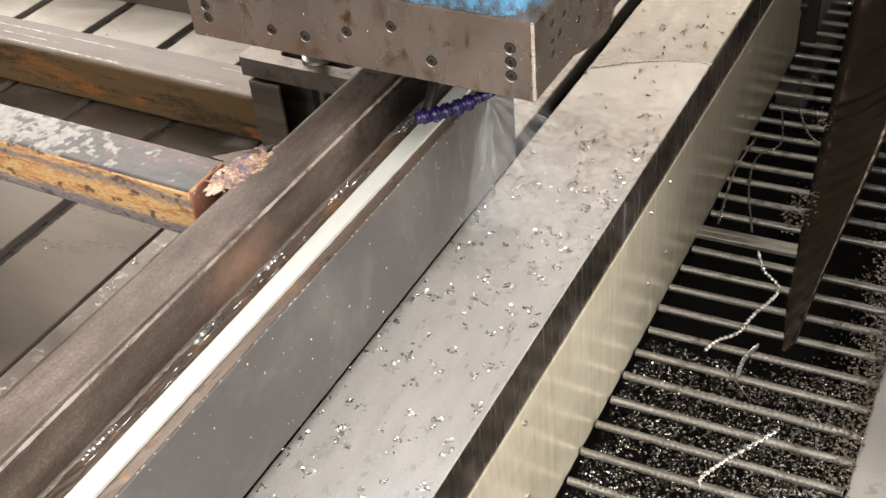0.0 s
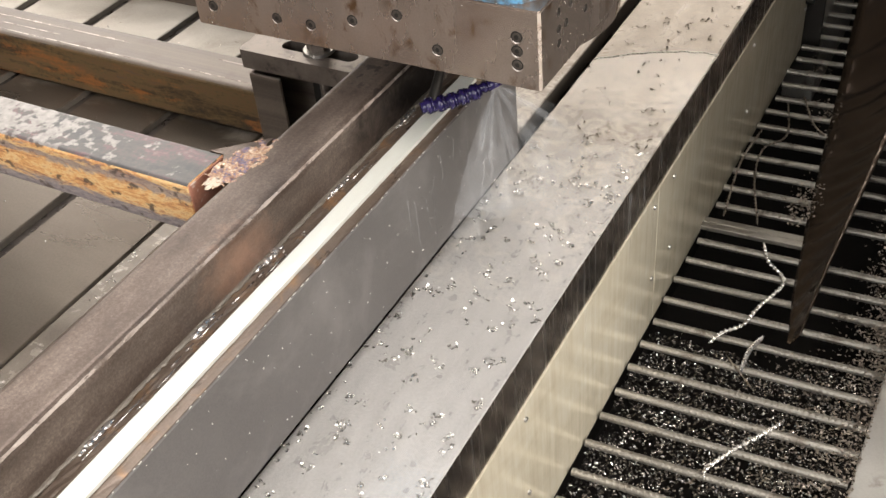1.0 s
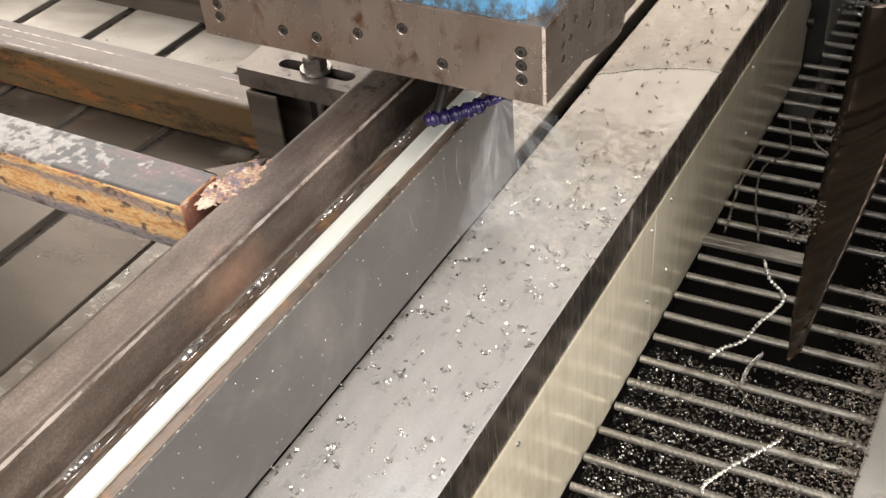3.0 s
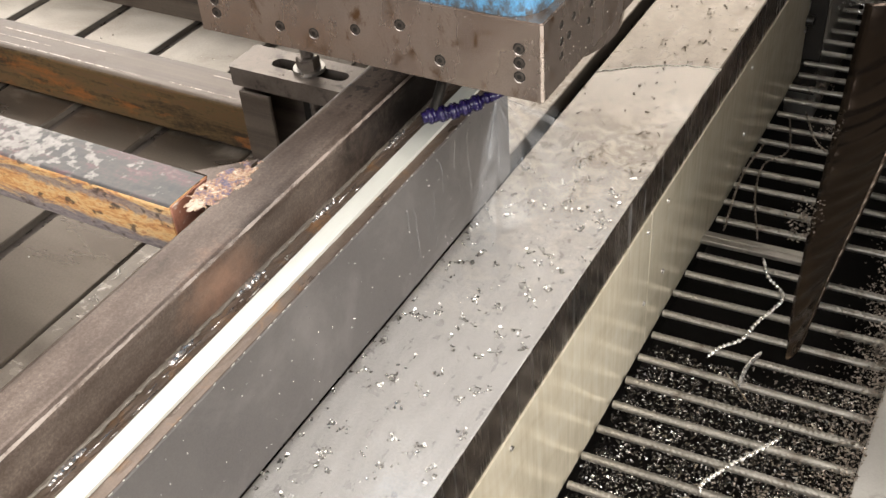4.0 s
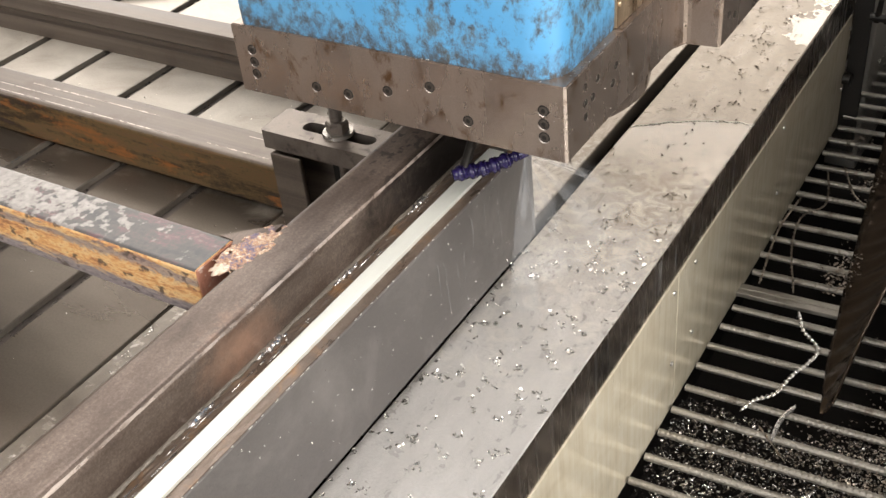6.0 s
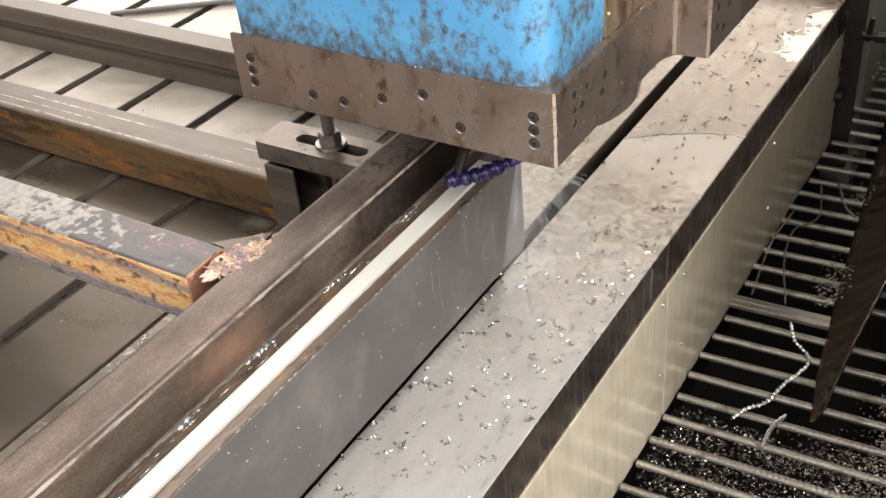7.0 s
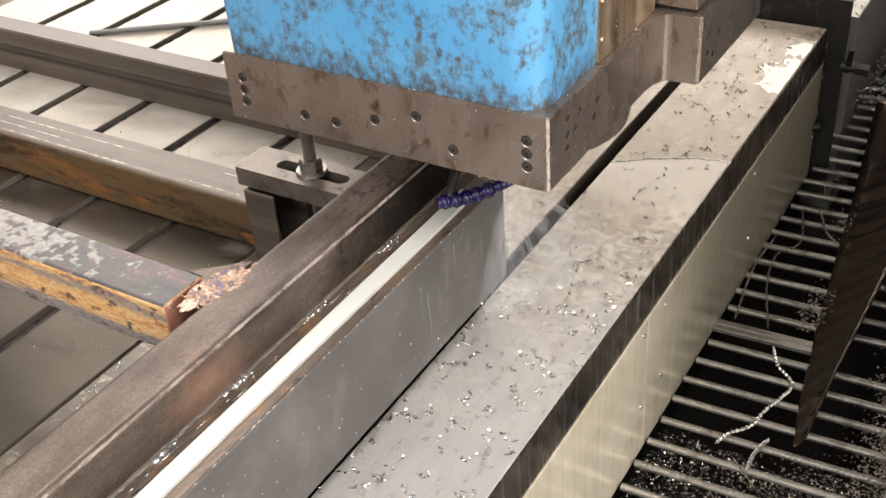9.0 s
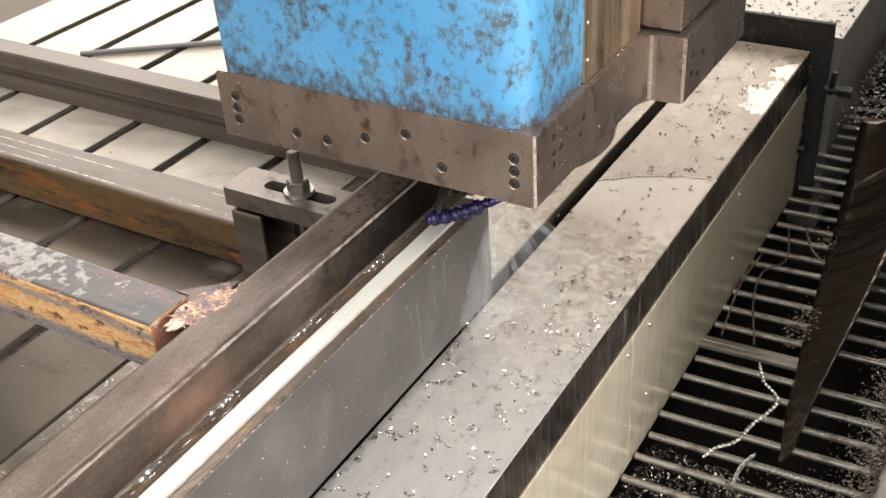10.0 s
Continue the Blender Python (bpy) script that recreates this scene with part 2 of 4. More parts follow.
def rust_bands():
    """Orange and straw rust flaking in long bands over grey scale, purplish and pitted along the lower edge."""
    m, nt, bs = mat("banded_orange_rust")
    v = coords(nt)
    sep = nt.nodes.new("ShaderNodeSeparateXYZ")
    nt.links.new(v, sep.inputs[0])
    up = nt.nodes.new("ShaderNodeMapRange")
    up.inputs["From Min"].default_value, up.inputs["From Max"].default_value = 0.203, 0.279
    nt.links.new(sep.outputs["Z"], up.inputs["Value"])
    band = noise_tex(nt, coords(nt, (8.0, 8, 34)), 1.6, 9, 0.72, 1.2)
    fleck = noise_tex(nt, coords(nt, (0.6, 1, 1.8)), 130, 7, 0.75)
    f = mix(nt, 0.48, band, fleck)
    orange = ramp(nt, f, [(0.37, (0.16, 0.085, 0.05)), (0.44, (0.42, 0.19, 0.085)), (0.50, (0.60, 0.32, 0.12)), (0.55, (0.66, 0.47, 0.24)),
                          (0.60, (0.46, 0.22, 0.09)), (0.68, (0.25, 0.17, 0.14))])
    scale = ramp(nt, fleck, [(0.35, (0.115, 0.10, 0.105)), (0.5, (0.22, 0.185, 0.185)), (0.65, (0.30, 0.25, 0.235))])
    zone = mix(nt, 0.42, up.outputs[0], band)
    rust = ramp(nt, zone, [(0.33, 0.0), (0.40, 1.0), (0.60, 1.0), (0.645, 0.15), (0.70, 0.25), (0.73, 1.0)])
    col = mix(nt, rust, scale, orange)
    pits = ramp(nt, noise_tex(nt, coords(nt, (0.7, 1, 1)), 75, 4, 0.5), [(0.58, 0.0), (0.64, 0.88)])
    col = mix(nt, pits, col, (0.075, 0.052, 0.042))
    nt.links.new(col, bs.inputs["Base Color"])
    bs.inputs["Roughness"].default_value, bs.inputs["Metallic"].default_value = 0.46, 0.1
    bump(nt, bs, mix(nt, 0.5, f, rust), 0.6, 0.0014)
    return m


M_RUST = rust_bands()
M_SKIN = scale_skin()
M_BEAM = metal("greyish_hot_rolled_steel", (0.055, 0.043, 0.036), (0.19, 0.155, 0.128), (0.34, 0.5), 0.4, (0.7, 55, 55), 240,
               (0.09, 0.065, 0.05), 10, (0.55, 0.72), 0.0005, grain=0.3)


def brown_bands():
    """Olive, brown and black bands along a tube, rubbed patches and bright orange rust in short dashes."""
    m, nt, bs = mat("brown_banded_steel")
    band = noise_tex(nt, coords(nt, (2.6, 9, 20)), 1.7, 9, 0.72, 0.8)
    fleck = noise_tex(nt, coords(nt), 130, 6, 0.75)
    f = mix(nt, 0.22, band, fleck)
    col = ramp(nt, f, [(0.38, (0.060, 0.036, 0.033)), (0.44, (0.034, 0.023, 0.017)), (0.49, (0.085, 0.054, 0.026)), (0.54, (0.135, 0.090, 0.042)),
                       (0.60, (0.15, 0.085, 0.040)), (0.66, (0.105, 0.075, 0.062))])
    rust = noise_tex(nt, coords(nt, (4.5, 8, 24)), 1.9, 7, 0.65, 0.5)
    col = mix(nt, ramp(nt, mix(nt, 0.2, rust, fleck), [(0.53, 0.0), (0.63, 0.85)]), col, (0.31, 0.115, 0.032))
    nt.links.new(col, bs.inputs["Base Color"])
    bs.inputs["Roughness"].default_value, bs.inputs["Metallic"].default_value = 0.42, 0.25
    bump(nt, bs, f, 0.4, 0.0008)
    return m


M_BROWN = brown_bands()
M_PLATE = metal("brown_tinted_ground_steel", (0.19, 0.147, 0.122), (0.37, 0.305, 0.262), (0.18, 0.36), 0.75, (14, 14, 6), 260,
                (0.13, 0.072, 0.036), 34, (0.56, 0.68), 0.0004, stretch=(1, 1, 0.6))
M_EDGE = metal("rubbed_and_glint_edge", (0.25, 0.205, 0.18), (0.47, 0.41, 0.37), (0.2, 0.35), 0.8, (30, 30, 30), 300,
               (0.2, 0.13, 0.09), 25, (0.56, 0.7), 0.0002)
M_BARE = metal("golden_stained_steel", (0.20, 0.135, 0.082), (0.68, 0.535, 0.375), (0.22, 0.42), 0.8, (34, 34, 1.2), 240,
               (0.13, 0.085, 0.045), 16, (0.54, 0.68), 0.0005, grain=0.3, stretch=(1, 1, 0.25))
M_CLAMP = metal("dark_forged_clamp_steel", (0.095, 0.078, 0.066), (0.245, 0.207, 0.178), (0.26, 0.48), 0.6, (26, 26, 26), 300,
                (0.075, 0.062, 0.053), 40, (0.54, 0.66), 0.0009)
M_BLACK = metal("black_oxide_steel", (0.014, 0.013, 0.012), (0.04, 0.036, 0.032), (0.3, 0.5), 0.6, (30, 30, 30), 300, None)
M_SOOT = metal("matt_black_dirty_plate", (0.010, 0.009, 0.008), (0.032, 0.027, 0.023), (0.5, 0.75), 0.2, (14, 14, 14), 200, (0.075, 0.06, 0.048), 22, (0.57, 0.66))
M_SCREW = metal("dark_cap_screw", (0.05, 0.042, 0.037), (0.15, 0.13, 0.115), (0.25, 0.45), 0.8, (80, 80, 80), 400, None)
M_BOLT = metal("bolt_steel", (0.28, 0.26, 0.24), (0.42, 0.40, 0.37), (0.25, 0.4), 0.9, (40, 40, 40), 400, None)
M_WELD = metal("weld_metal", (0.26, 0.24, 0.24), (0.70, 0.67, 0.65), (0.15, 0.35), 0.9, (60, 60, 60), 500, (0.10, 0.07, 0.06), 60)
M_SLAG = metal("pale_weld_spatter", (0.26, 0.19, 0.14), (0.62, 0.52, 0.42), (0.35, 0.55), 0.3, (50, 50, 50), 400,
               (0.16, 0.10, 0.14), 40, (0.55, 0.65))
M_REBAR = metal("polished_ribbed_bar", (0.145, 0.132, 0.112), (0.31, 0.287, 0.25), (0.30, 0.48), 0.6, (20, 40, 40), 300,
                (0.12, 0.10, 0.08), 18, (0.56, 0.72))
M_CHIP = metal("bright_steel_swarf", (0.42, 0.40, 0.375), (0.85, 0.83, 0.80), (0.16, 0.35), 0.85, (90, 90, 90), 500, None, relief=0)
M_CHIPW = metal("wet_black_swarf", (0.03, 0.027, 0.024), (0.30, 0.275, 0.25), (0.08, 0.25), 0.9, (60, 60, 60), 400, None, relief=0)
M_CHIPD = metal("dull_brown_swarf", (0.10, 0.075, 0.055), (0.42, 0.37, 0.32), (0.2, 0.45), 0.9, (60, 60, 60), 400, None, relief=0)
# near-black with muted specular: the gutter's deep shade is in this colour
M_TROUGH = metal("shade_black_trough", (0.005, 0.0045, 0.004), (0.014, 0.012, 0.011), (0.6, 0.9), 0.0, (10, 10, 10), 200, None)
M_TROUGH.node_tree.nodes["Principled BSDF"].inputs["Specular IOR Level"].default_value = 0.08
M_FLOORP = metal("pale_worn_steel_plate", (0.36, 0.34, 0.31), (0.50, 0.48, 0.45), (0.35, 0.5), 0.6, (6, 6, 6), 200,
                 (0.20, 0.17, 0.14), 12, (0.58, 0.72))
M_GUARD = metal("dark_glossy_guard_sheet", (0.045, 0.032, 0.024), (0.095, 0.070, 0.054), (0.12, 0.24), 0.85, (8, 8, 8), 120, None, relief=0.001)
M_CONCRETE = metal("warm_grey_concrete", (0.16, 0.14, 0.12), (0.24, 0.21, 0.18), (0.7, 0.9), 0.0, (1, 1, 1), 60, (0.22, 0.19, 0.16), 3)
M_WALL = metal("painted_hall_wall", (0.16, 0.15, 0.135), (0.24, 0.225, 0.20), (0.7, 0.9), 0.0, (0.6, 0.6, 0.6), 40, (0.13, 0.12, 0.105), 2)
M_SHADE_WALL = metal("dark_shade_wall", (0.05, 0.046, 0.042), (0.09, 0.083, 0.075), (0.6, 0.8), 0.0, (2, 2, 2), 60, None)
M_INNER = metal("red_oxide_inside", (0.20, 0.07, 0.04), (0.42, 0.20, 0.14), (0.5, 0.7), 0.1, (30, 30, 30), 200, (0.5, 0.4, 0.34), 40, (0.58, 0.66))
M_SLUDGE = metal("wet_swarf_sludge", (0.09, 0.075, 0.06), (0.20, 0.17, 0.14), (0.12, 0.35), 0.4, (30, 30, 30), 200, (0.34, 0.31, 0.28), 60,
                 (0.58, 0.66), 0.002)


def blue_paint():
    """Light blue machine enamel, rubbed through to dark primer in blotches and scratches."""
    m, nt, bs = mat("worn_blue_enamel")
    v = coords(nt)
    v2 = coords(nt, (1, 1, 0.75))
    big = noise_tex(nt, v2, 16, 9, 0.7, 0.3)
    mid = noise_tex(nt, v2, 85, 9, 0.8)
    worn = mix(nt, 0.5, big, mid)
    paint = ramp(nt, noise_tex(nt, v, 3, 3), [(0.35, (0.075, 0.285, 0.54)), (0.65, (0.125, 0.365, 0.61))])
    under = ramp(nt, mid, [(0.42, (0.10, 0.165, 0.21)), (0.54, (0.085, 0.105, 0.115)), (0.64, (0.035, 0.035, 0.035))])
    wear = ramp(nt, worn, [(0.49, 0.0), (0.53, 0.5), (0.58, 0.95)])
    # grime that gathers in a band above the plate
    sep = nt.nodes.new("ShaderNodeSeparateXYZ")
    nt.links.new(v, sep.inputs[0])
    low = ramp(nt, sep.outputs["Z"], [(0.0, 1.0), (0.035, 0.0)])
    grime = mix(nt, 1.0, low, ramp(nt, mid, [(0.36, 0.0), (0.55, 1.0)]), "MULTIPLY")
    col = mix(nt, wear, paint, under)
    col = mix(nt, grime, col, (0.05, 0.045, 0.04))
    nt.links.new(col, bs.inputs["Base Color"])
    nt.links.new(ramp(nt, worn, [(0.45, 0.34), (0.6, 0.55)]), bs.inputs["Roughness"])
    bs.inputs["Coat Weight"].default_value, bs.inputs["Coat Roughness"].default_value = 0.35, 0.22
    bump(nt, bs, worn, 0.25, 0.0012)
    return m


M_BLUE = blue_paint()


def purple():
    m, nt, bs = mat("purple_plastic")
    col = ramp(nt, noise_tex(nt, coords(nt), 60, 4), [(0.3, (0.007, 0.0045, 0.032)), (0.7, (0.017, 0.010, 0.070))])
    nt.links.new(col, bs.inputs["Base Color"])
    bs.inputs["Roughness"].default_value = 0.25
    return m


M_PURPLE = purple()


def water(name, tint, amount, ripple=0.5):
    """A thin clear film or mist: mostly see-through, with a wet gloss."""
    m, nt, bs = mat(name)
    nt.nodes.remove(bs)
    out = nt.nodes["Material Output"]
    tr = nt.nodes.new("ShaderNodeBsdfTransparent")
    gl = node(nt, "ShaderNodeBsdfGlossy", Roughness=0.06)
    gl.inputs["Color"].default_value = (*tint, 1)
    mx = nt.nodes.new("ShaderNodeMixShader")
    mx.inputs[0].default_value = amount
    nt.links.new(tr.outputs[0], mx.inputs[1])
    nt.links.new(gl.outputs[0], mx.inputs[2])
    nt.links.new(mx.outputs[0], out.inputs["Surface"])
    b = node(nt, "ShaderNodeBump", Strength=ripple, Distance=0.0015)
    nt.links.new(noise_tex(nt, coords(nt), 48, 4), b.inputs["Height"])
    nt.links.new(b.outputs["Normal"], gl.inputs["Normal"])
    return m


M_FOAM = metal("pale_coolant_foam", (0.62, 0.58, 0.50), (0.82, 0.78, 0.70), (0.3, 0.5), 0.0, (40, 40, 40), 300, None)
M_FILM = water("coolant_film", (0.9, 0.9, 0.9), 0.05, 0.16)


def mist(name, amount):
    m, nt, bs = mat(name)
    tr = nt.nodes.new("ShaderNodeBsdfTransparent")
    mx = nt.nodes.new("ShaderNodeMixShader")
    bs.inputs["Base Color"].default_value, bs.inputs["Roughness"].default_value = (0.85, 0.86, 0.88, 1), 0.3
    f = ramp(nt, noise_tex(nt, coords(nt, (1, 1, 0.3)), 70, 5, 0.7), [(0.35, 0.2 * amount), (0.7, amount)])
    nt.links.new(f, mx.inputs[0])
    nt.links.new(tr.outputs[0], mx.inputs[1])
    nt.links.new(bs.outputs[0], mx.inputs[2])
    nt.links.new(mx.outputs[0], nt.nodes["Material Output"].inputs["Surface"])
    return m


M_SPRAY = mist("coolant_streak", 0.11)
M_MIST = mist("coolant_mist", 0.075)
M_PUDDLE = water("coolant_puddle", (0.95, 0.93, 0.88), 0.17)
M_DROP = water("coolant_drop", (1, 1, 1), 0.4)


# ---- mesh helpers ----
def link(name, bm, material, parent=None, label="", smooth=False):
    me = bpy.data.meshes.new(name)
    bmesh.ops.recalc_face_normals(bm, faces=bm.faces)
    bm.to_mesh(me)
    bm.free()
    me.materials.append(material)
    if smooth:
        for p in me.polygons:
            p.use_smooth = True
    ob = new(name, me)
    ob.parent = parent
    if label:
        ob["label"] = label
    return ob


part = link


def thing(name, label, category, group="", kind="", at=(0, 0, 0)):
    ob = new(name)
    ob.location = at
    ob.empty_display_size = 0.02
    return tagged(ob, label, category, group, kind)


def box(bm, x0, x1, y0, y1, z0, z1, bev=0.0, seg=2):
    r = bmesh.ops.create_cube(bm, size=1)
    vs = r["verts"]
    for v in vs:
        v.co = Vector((x0 if v.co.x < 0 else x1, y0 if v.co.y < 0 else y1, z0 if v.co.z < 0 else z1))
    if bev:
        es = {e for v in vs for e in v.link_edges}
        bmesh.ops.bevel(bm, geom=list(es), offset=bev, segments=seg, profile=0.5, affect="EDGES")
    return bm


def boxes(*args, bev=0.0, seg=2):
    bm = bmesh.new()
    for a in args:
        box(bm, *a, bev=bev, seg=seg)
    return bm


def cyl(bm, p, q, r0, r1=None, seg=24, caps=True):
    p, q = Vector(p), Vector(q)
    m = Matrix.Translation((p + q) / 2) @ (q - p).to_track_quat("Z", "Y").to_matrix().to_4x4()
    bmesh.ops.create_cone(bm, cap_ends=caps, segments=seg, radius1=r0, radius2=r0 if r1 is None else r1, depth=(q - p).length, matrix=m)
    return bm


def prism(bm, outline, axis, a, b):
    """A closed outline of 2D points swept along an axis from a to b. Outline in (y, z) for x, (x, z) for y, (x, y) for z."""
    def at(u, w, s):
        return {"x": (s, u, w), "y": (u, s, w), "z": (u, w, s)}[axis]
    lo = [bm.verts.new(at(u, w, a)) for u, w in outline]
    hi = [bm.verts.new(at(u, w, b)) for u, w in outline]
    n = len(outline)
    bm.faces.new(lo)
    bm.faces.new(hi[::-1])
    for i in range(n):
        bm.faces.new((lo[i], lo[(i + 1) % n], hi[(i + 1) % n], hi[i]))
    return bm


def rounded(x0, x1, z0, z1, r, seg=5):
    pts = []
    for cx, cz, a0 in ((x1 - r, z1 - r, 0), (x0 + r, z1 - r, 90), (x0 + r, z0 + r, 180), (x1 - r, z0 + r, 270)):
        for i in range(seg + 1):
            a = radians(a0 + 90 * i / seg)
            pts.append((cx + r * math.cos(a), cz + r * math.sin(a)))
    return pts


def tube(bm, axis, o0, o1, z0, z1, a, b, r, wall):
    """A hollow rectangular tube with rounded corners and open ends, along axis from a to b."""
    def at(u, w, s):
        return {"x": (s, u, w), "y": (u, s, w)}[axis]
    outer = rounded(o0, o1, z0, z1, r)
    inner = rounded(o0 + wall, o1 - wall, z0 + wall, z1 - wall, max(r - wall, 0.001))
    rings = [[bm.verts.new(at(u, w, s)) for u, w in ol] for ol in (outer, inner) for s in (a, b)]
    n = len(outer)
    for i in range(n):
        j = (i + 1) % n
        for p, q in ((rings[0], rings[1]), (rings[3], rings[2]), (rings[2], rings[0]), (rings[1], rings[3])):
            bm.faces.new((p[i], p[j], q[j], q[i]))
    return bm


def flakes(spots, size, seed, tall=1.0):
    """Curled metal chips as vertices and faces: for each spot (x, y, z) one bent, twisted strip."""
    rnd = random.Random(seed)
    verts, faces = [], []
    for (x, y, z) in spots:
        s = size * rnd.uniform(0.45, 1.35)
        w = s * rnd.uniform(0.25, 0.55)
        yaw, lean = rnd.uniform(0, 6.28), rnd.uniform(-0.7, 0.7)
        arc, tw = rnd.uniform(1.2, 4.2), rnd.uniform(-1.2, 1.2)
        rad = s / arc
        base = len(verts)
        n = 5
        for i in range(n + 1):
            a = arc * (i / n - 0.5)
            for side in (-0.5, 0.5):
                p = Vector((rad * math.sin(a), side * w, rad * (1 - math.cos(a)) * tall))
                p.rotate(Euler((lean + tw * (i / n - 0.5), 0, yaw)))
                verts.append((x + p.x, y + p.y, z + abs(p.z) + 0.0004))
        for i in range(n):
            k = base + 2 * i
            faces.append((k, k + 1, k + 3, k + 2))
    return verts, faces


def stuff(name, vf, material, label, category, parent=None):
    me = bpy.data.meshes.new(name)
    me.from_pydata(vf[0], [], vf[1])
    me.materials.append(material)
    ob = new(name, me)
    ob.parent = parent
    return tagged(ob, label, category, kind="stuff")


def clusters(x0, x1, y0, y1, z, count, seed, spread=0.006, lo=2, hi=6, keep=None):
    rnd = random.Random(seed)
    out = []
    for _ in range(count):
        cx, cy = rnd.uniform(x0, x1), rnd.uniform(y0, y1)
        if keep and not keep(cx, cy):
            continue
        for _ in range(rnd.randint(lo, hi)):
            out.append((cx + rnd.gauss(0, spread), cy + rnd.gauss(0, spread), z))
    return out


MOVING = []      # things that travel with the table


# ---- the hall ----
def hall():
    floor = link("floor", boxes((HX0, HX1, HY0, HY1, HZ0 - 0.1, HZ0)), M_CONCRETE)
    tagged(floor, "warm grey concrete workshop floor", "floor", kind="structure")
    x0, x1, z0, z1 = NORTH_W
    wn_ = boxes((HX0, x0, HY1, HY1 + 0.2, HZ0, HZ1), (x1, HX1, HY1, HY1 + 0.2, HZ0, HZ1), (x0, x1, HY1, HY1 + 0.2, HZ0, z0), (x0, x1, HY1, HY1 + 0.2, z1, HZ1))
    tagged(link("wall_north", wn_, M_WALL), "painted workshop wall with a wide high window", "wall", kind="structure")
    y0, y1, z0, z1 = WEST_W
    ww = boxes((HX0 - 0.2, HX0, HY0, y0, HZ0, HZ1), (HX0 - 0.2, HX0, y1, HY1, HZ0, HZ1), (HX0 - 0.2, HX0, y0, y1, HZ0, z0), (HX0 - 0.2, HX0, y0, y1, z1, HZ1))
    tagged(link("wall_west", ww, M_WALL), "painted workshop wall with a large window", "wall", kind="structure")
    x0, x1, z0, z1 = SOUTH_W
    ws = boxes((HX0, x0, HY0 - 0.2, HY0, HZ0, HZ1), (x1, HX1, HY0 - 0.2, HY0, HZ0, HZ1), (x0, x1, HY0 - 0.2, HY0, HZ0, z0), (x0, x1, HY0 - 0.2, HY0, z1, HZ1))
    tagged(link("wall_south", ws, M_WALL), "painted workshop wall with a tall window", "wall", kind="structure")
    y0, y1, z0, z1 = EAST_W
    we = boxes((HX1, HX1 + 0.2, HY0, y0, HZ0, HZ1), (HX1, HX1 + 0.2, y1, HY1, HZ0, HZ1), (HX1, HX1 + 0.2, y0, y1, HZ0, z0), (HX1, HX1 + 0.2, y0, y1, z1, HZ1))
    tagged(link("wall_east", we, M_WALL), "painted workshop wall with a large window", "wall", kind="structure")
    # unseen wall, added to keep light off the far gutter and side sheets
    wb = boxes((0.56, 0.76, 0.22, 4.6, HZ0, HZ1 - 0.001))
    tagged(link("shade_wall", wb, M_SHADE_WALL), "plain dark wall added out of view to shade the far gutter", "wall", kind="structure")
    xs = [HX0] + [v for r in ROOF for v in r[:2]] + [HX1]
    parts = [(xs[i], xs[i + 1], HY0, HY1, HZ1, HZ1 + 0.2) for i in range(0, len(xs), 2)]
    for a, b, c, d in ROOF:
        parts += [(a, b, HY0, c, HZ1, HZ1 + 0.2), (a, b, d, HY1, HZ1, HZ1 + 0.2)]
    tagged(link("ceiling", boxes(*parts), M_WALL), "pale workshop ceiling with long roof lights", "ceiling", kind="structure")


hall()

# ---- the moving machine table ----
SLOTS = [(-0.2145, 0.025), (-0.418, 0.028), (-0.622, 0.033)] + [(-0.831 - 0.2 * k, 0.028) for k in range(6)]
TX0, TX1, TY0, TY1 = -2.042, 0.000, -1.7, 1.518


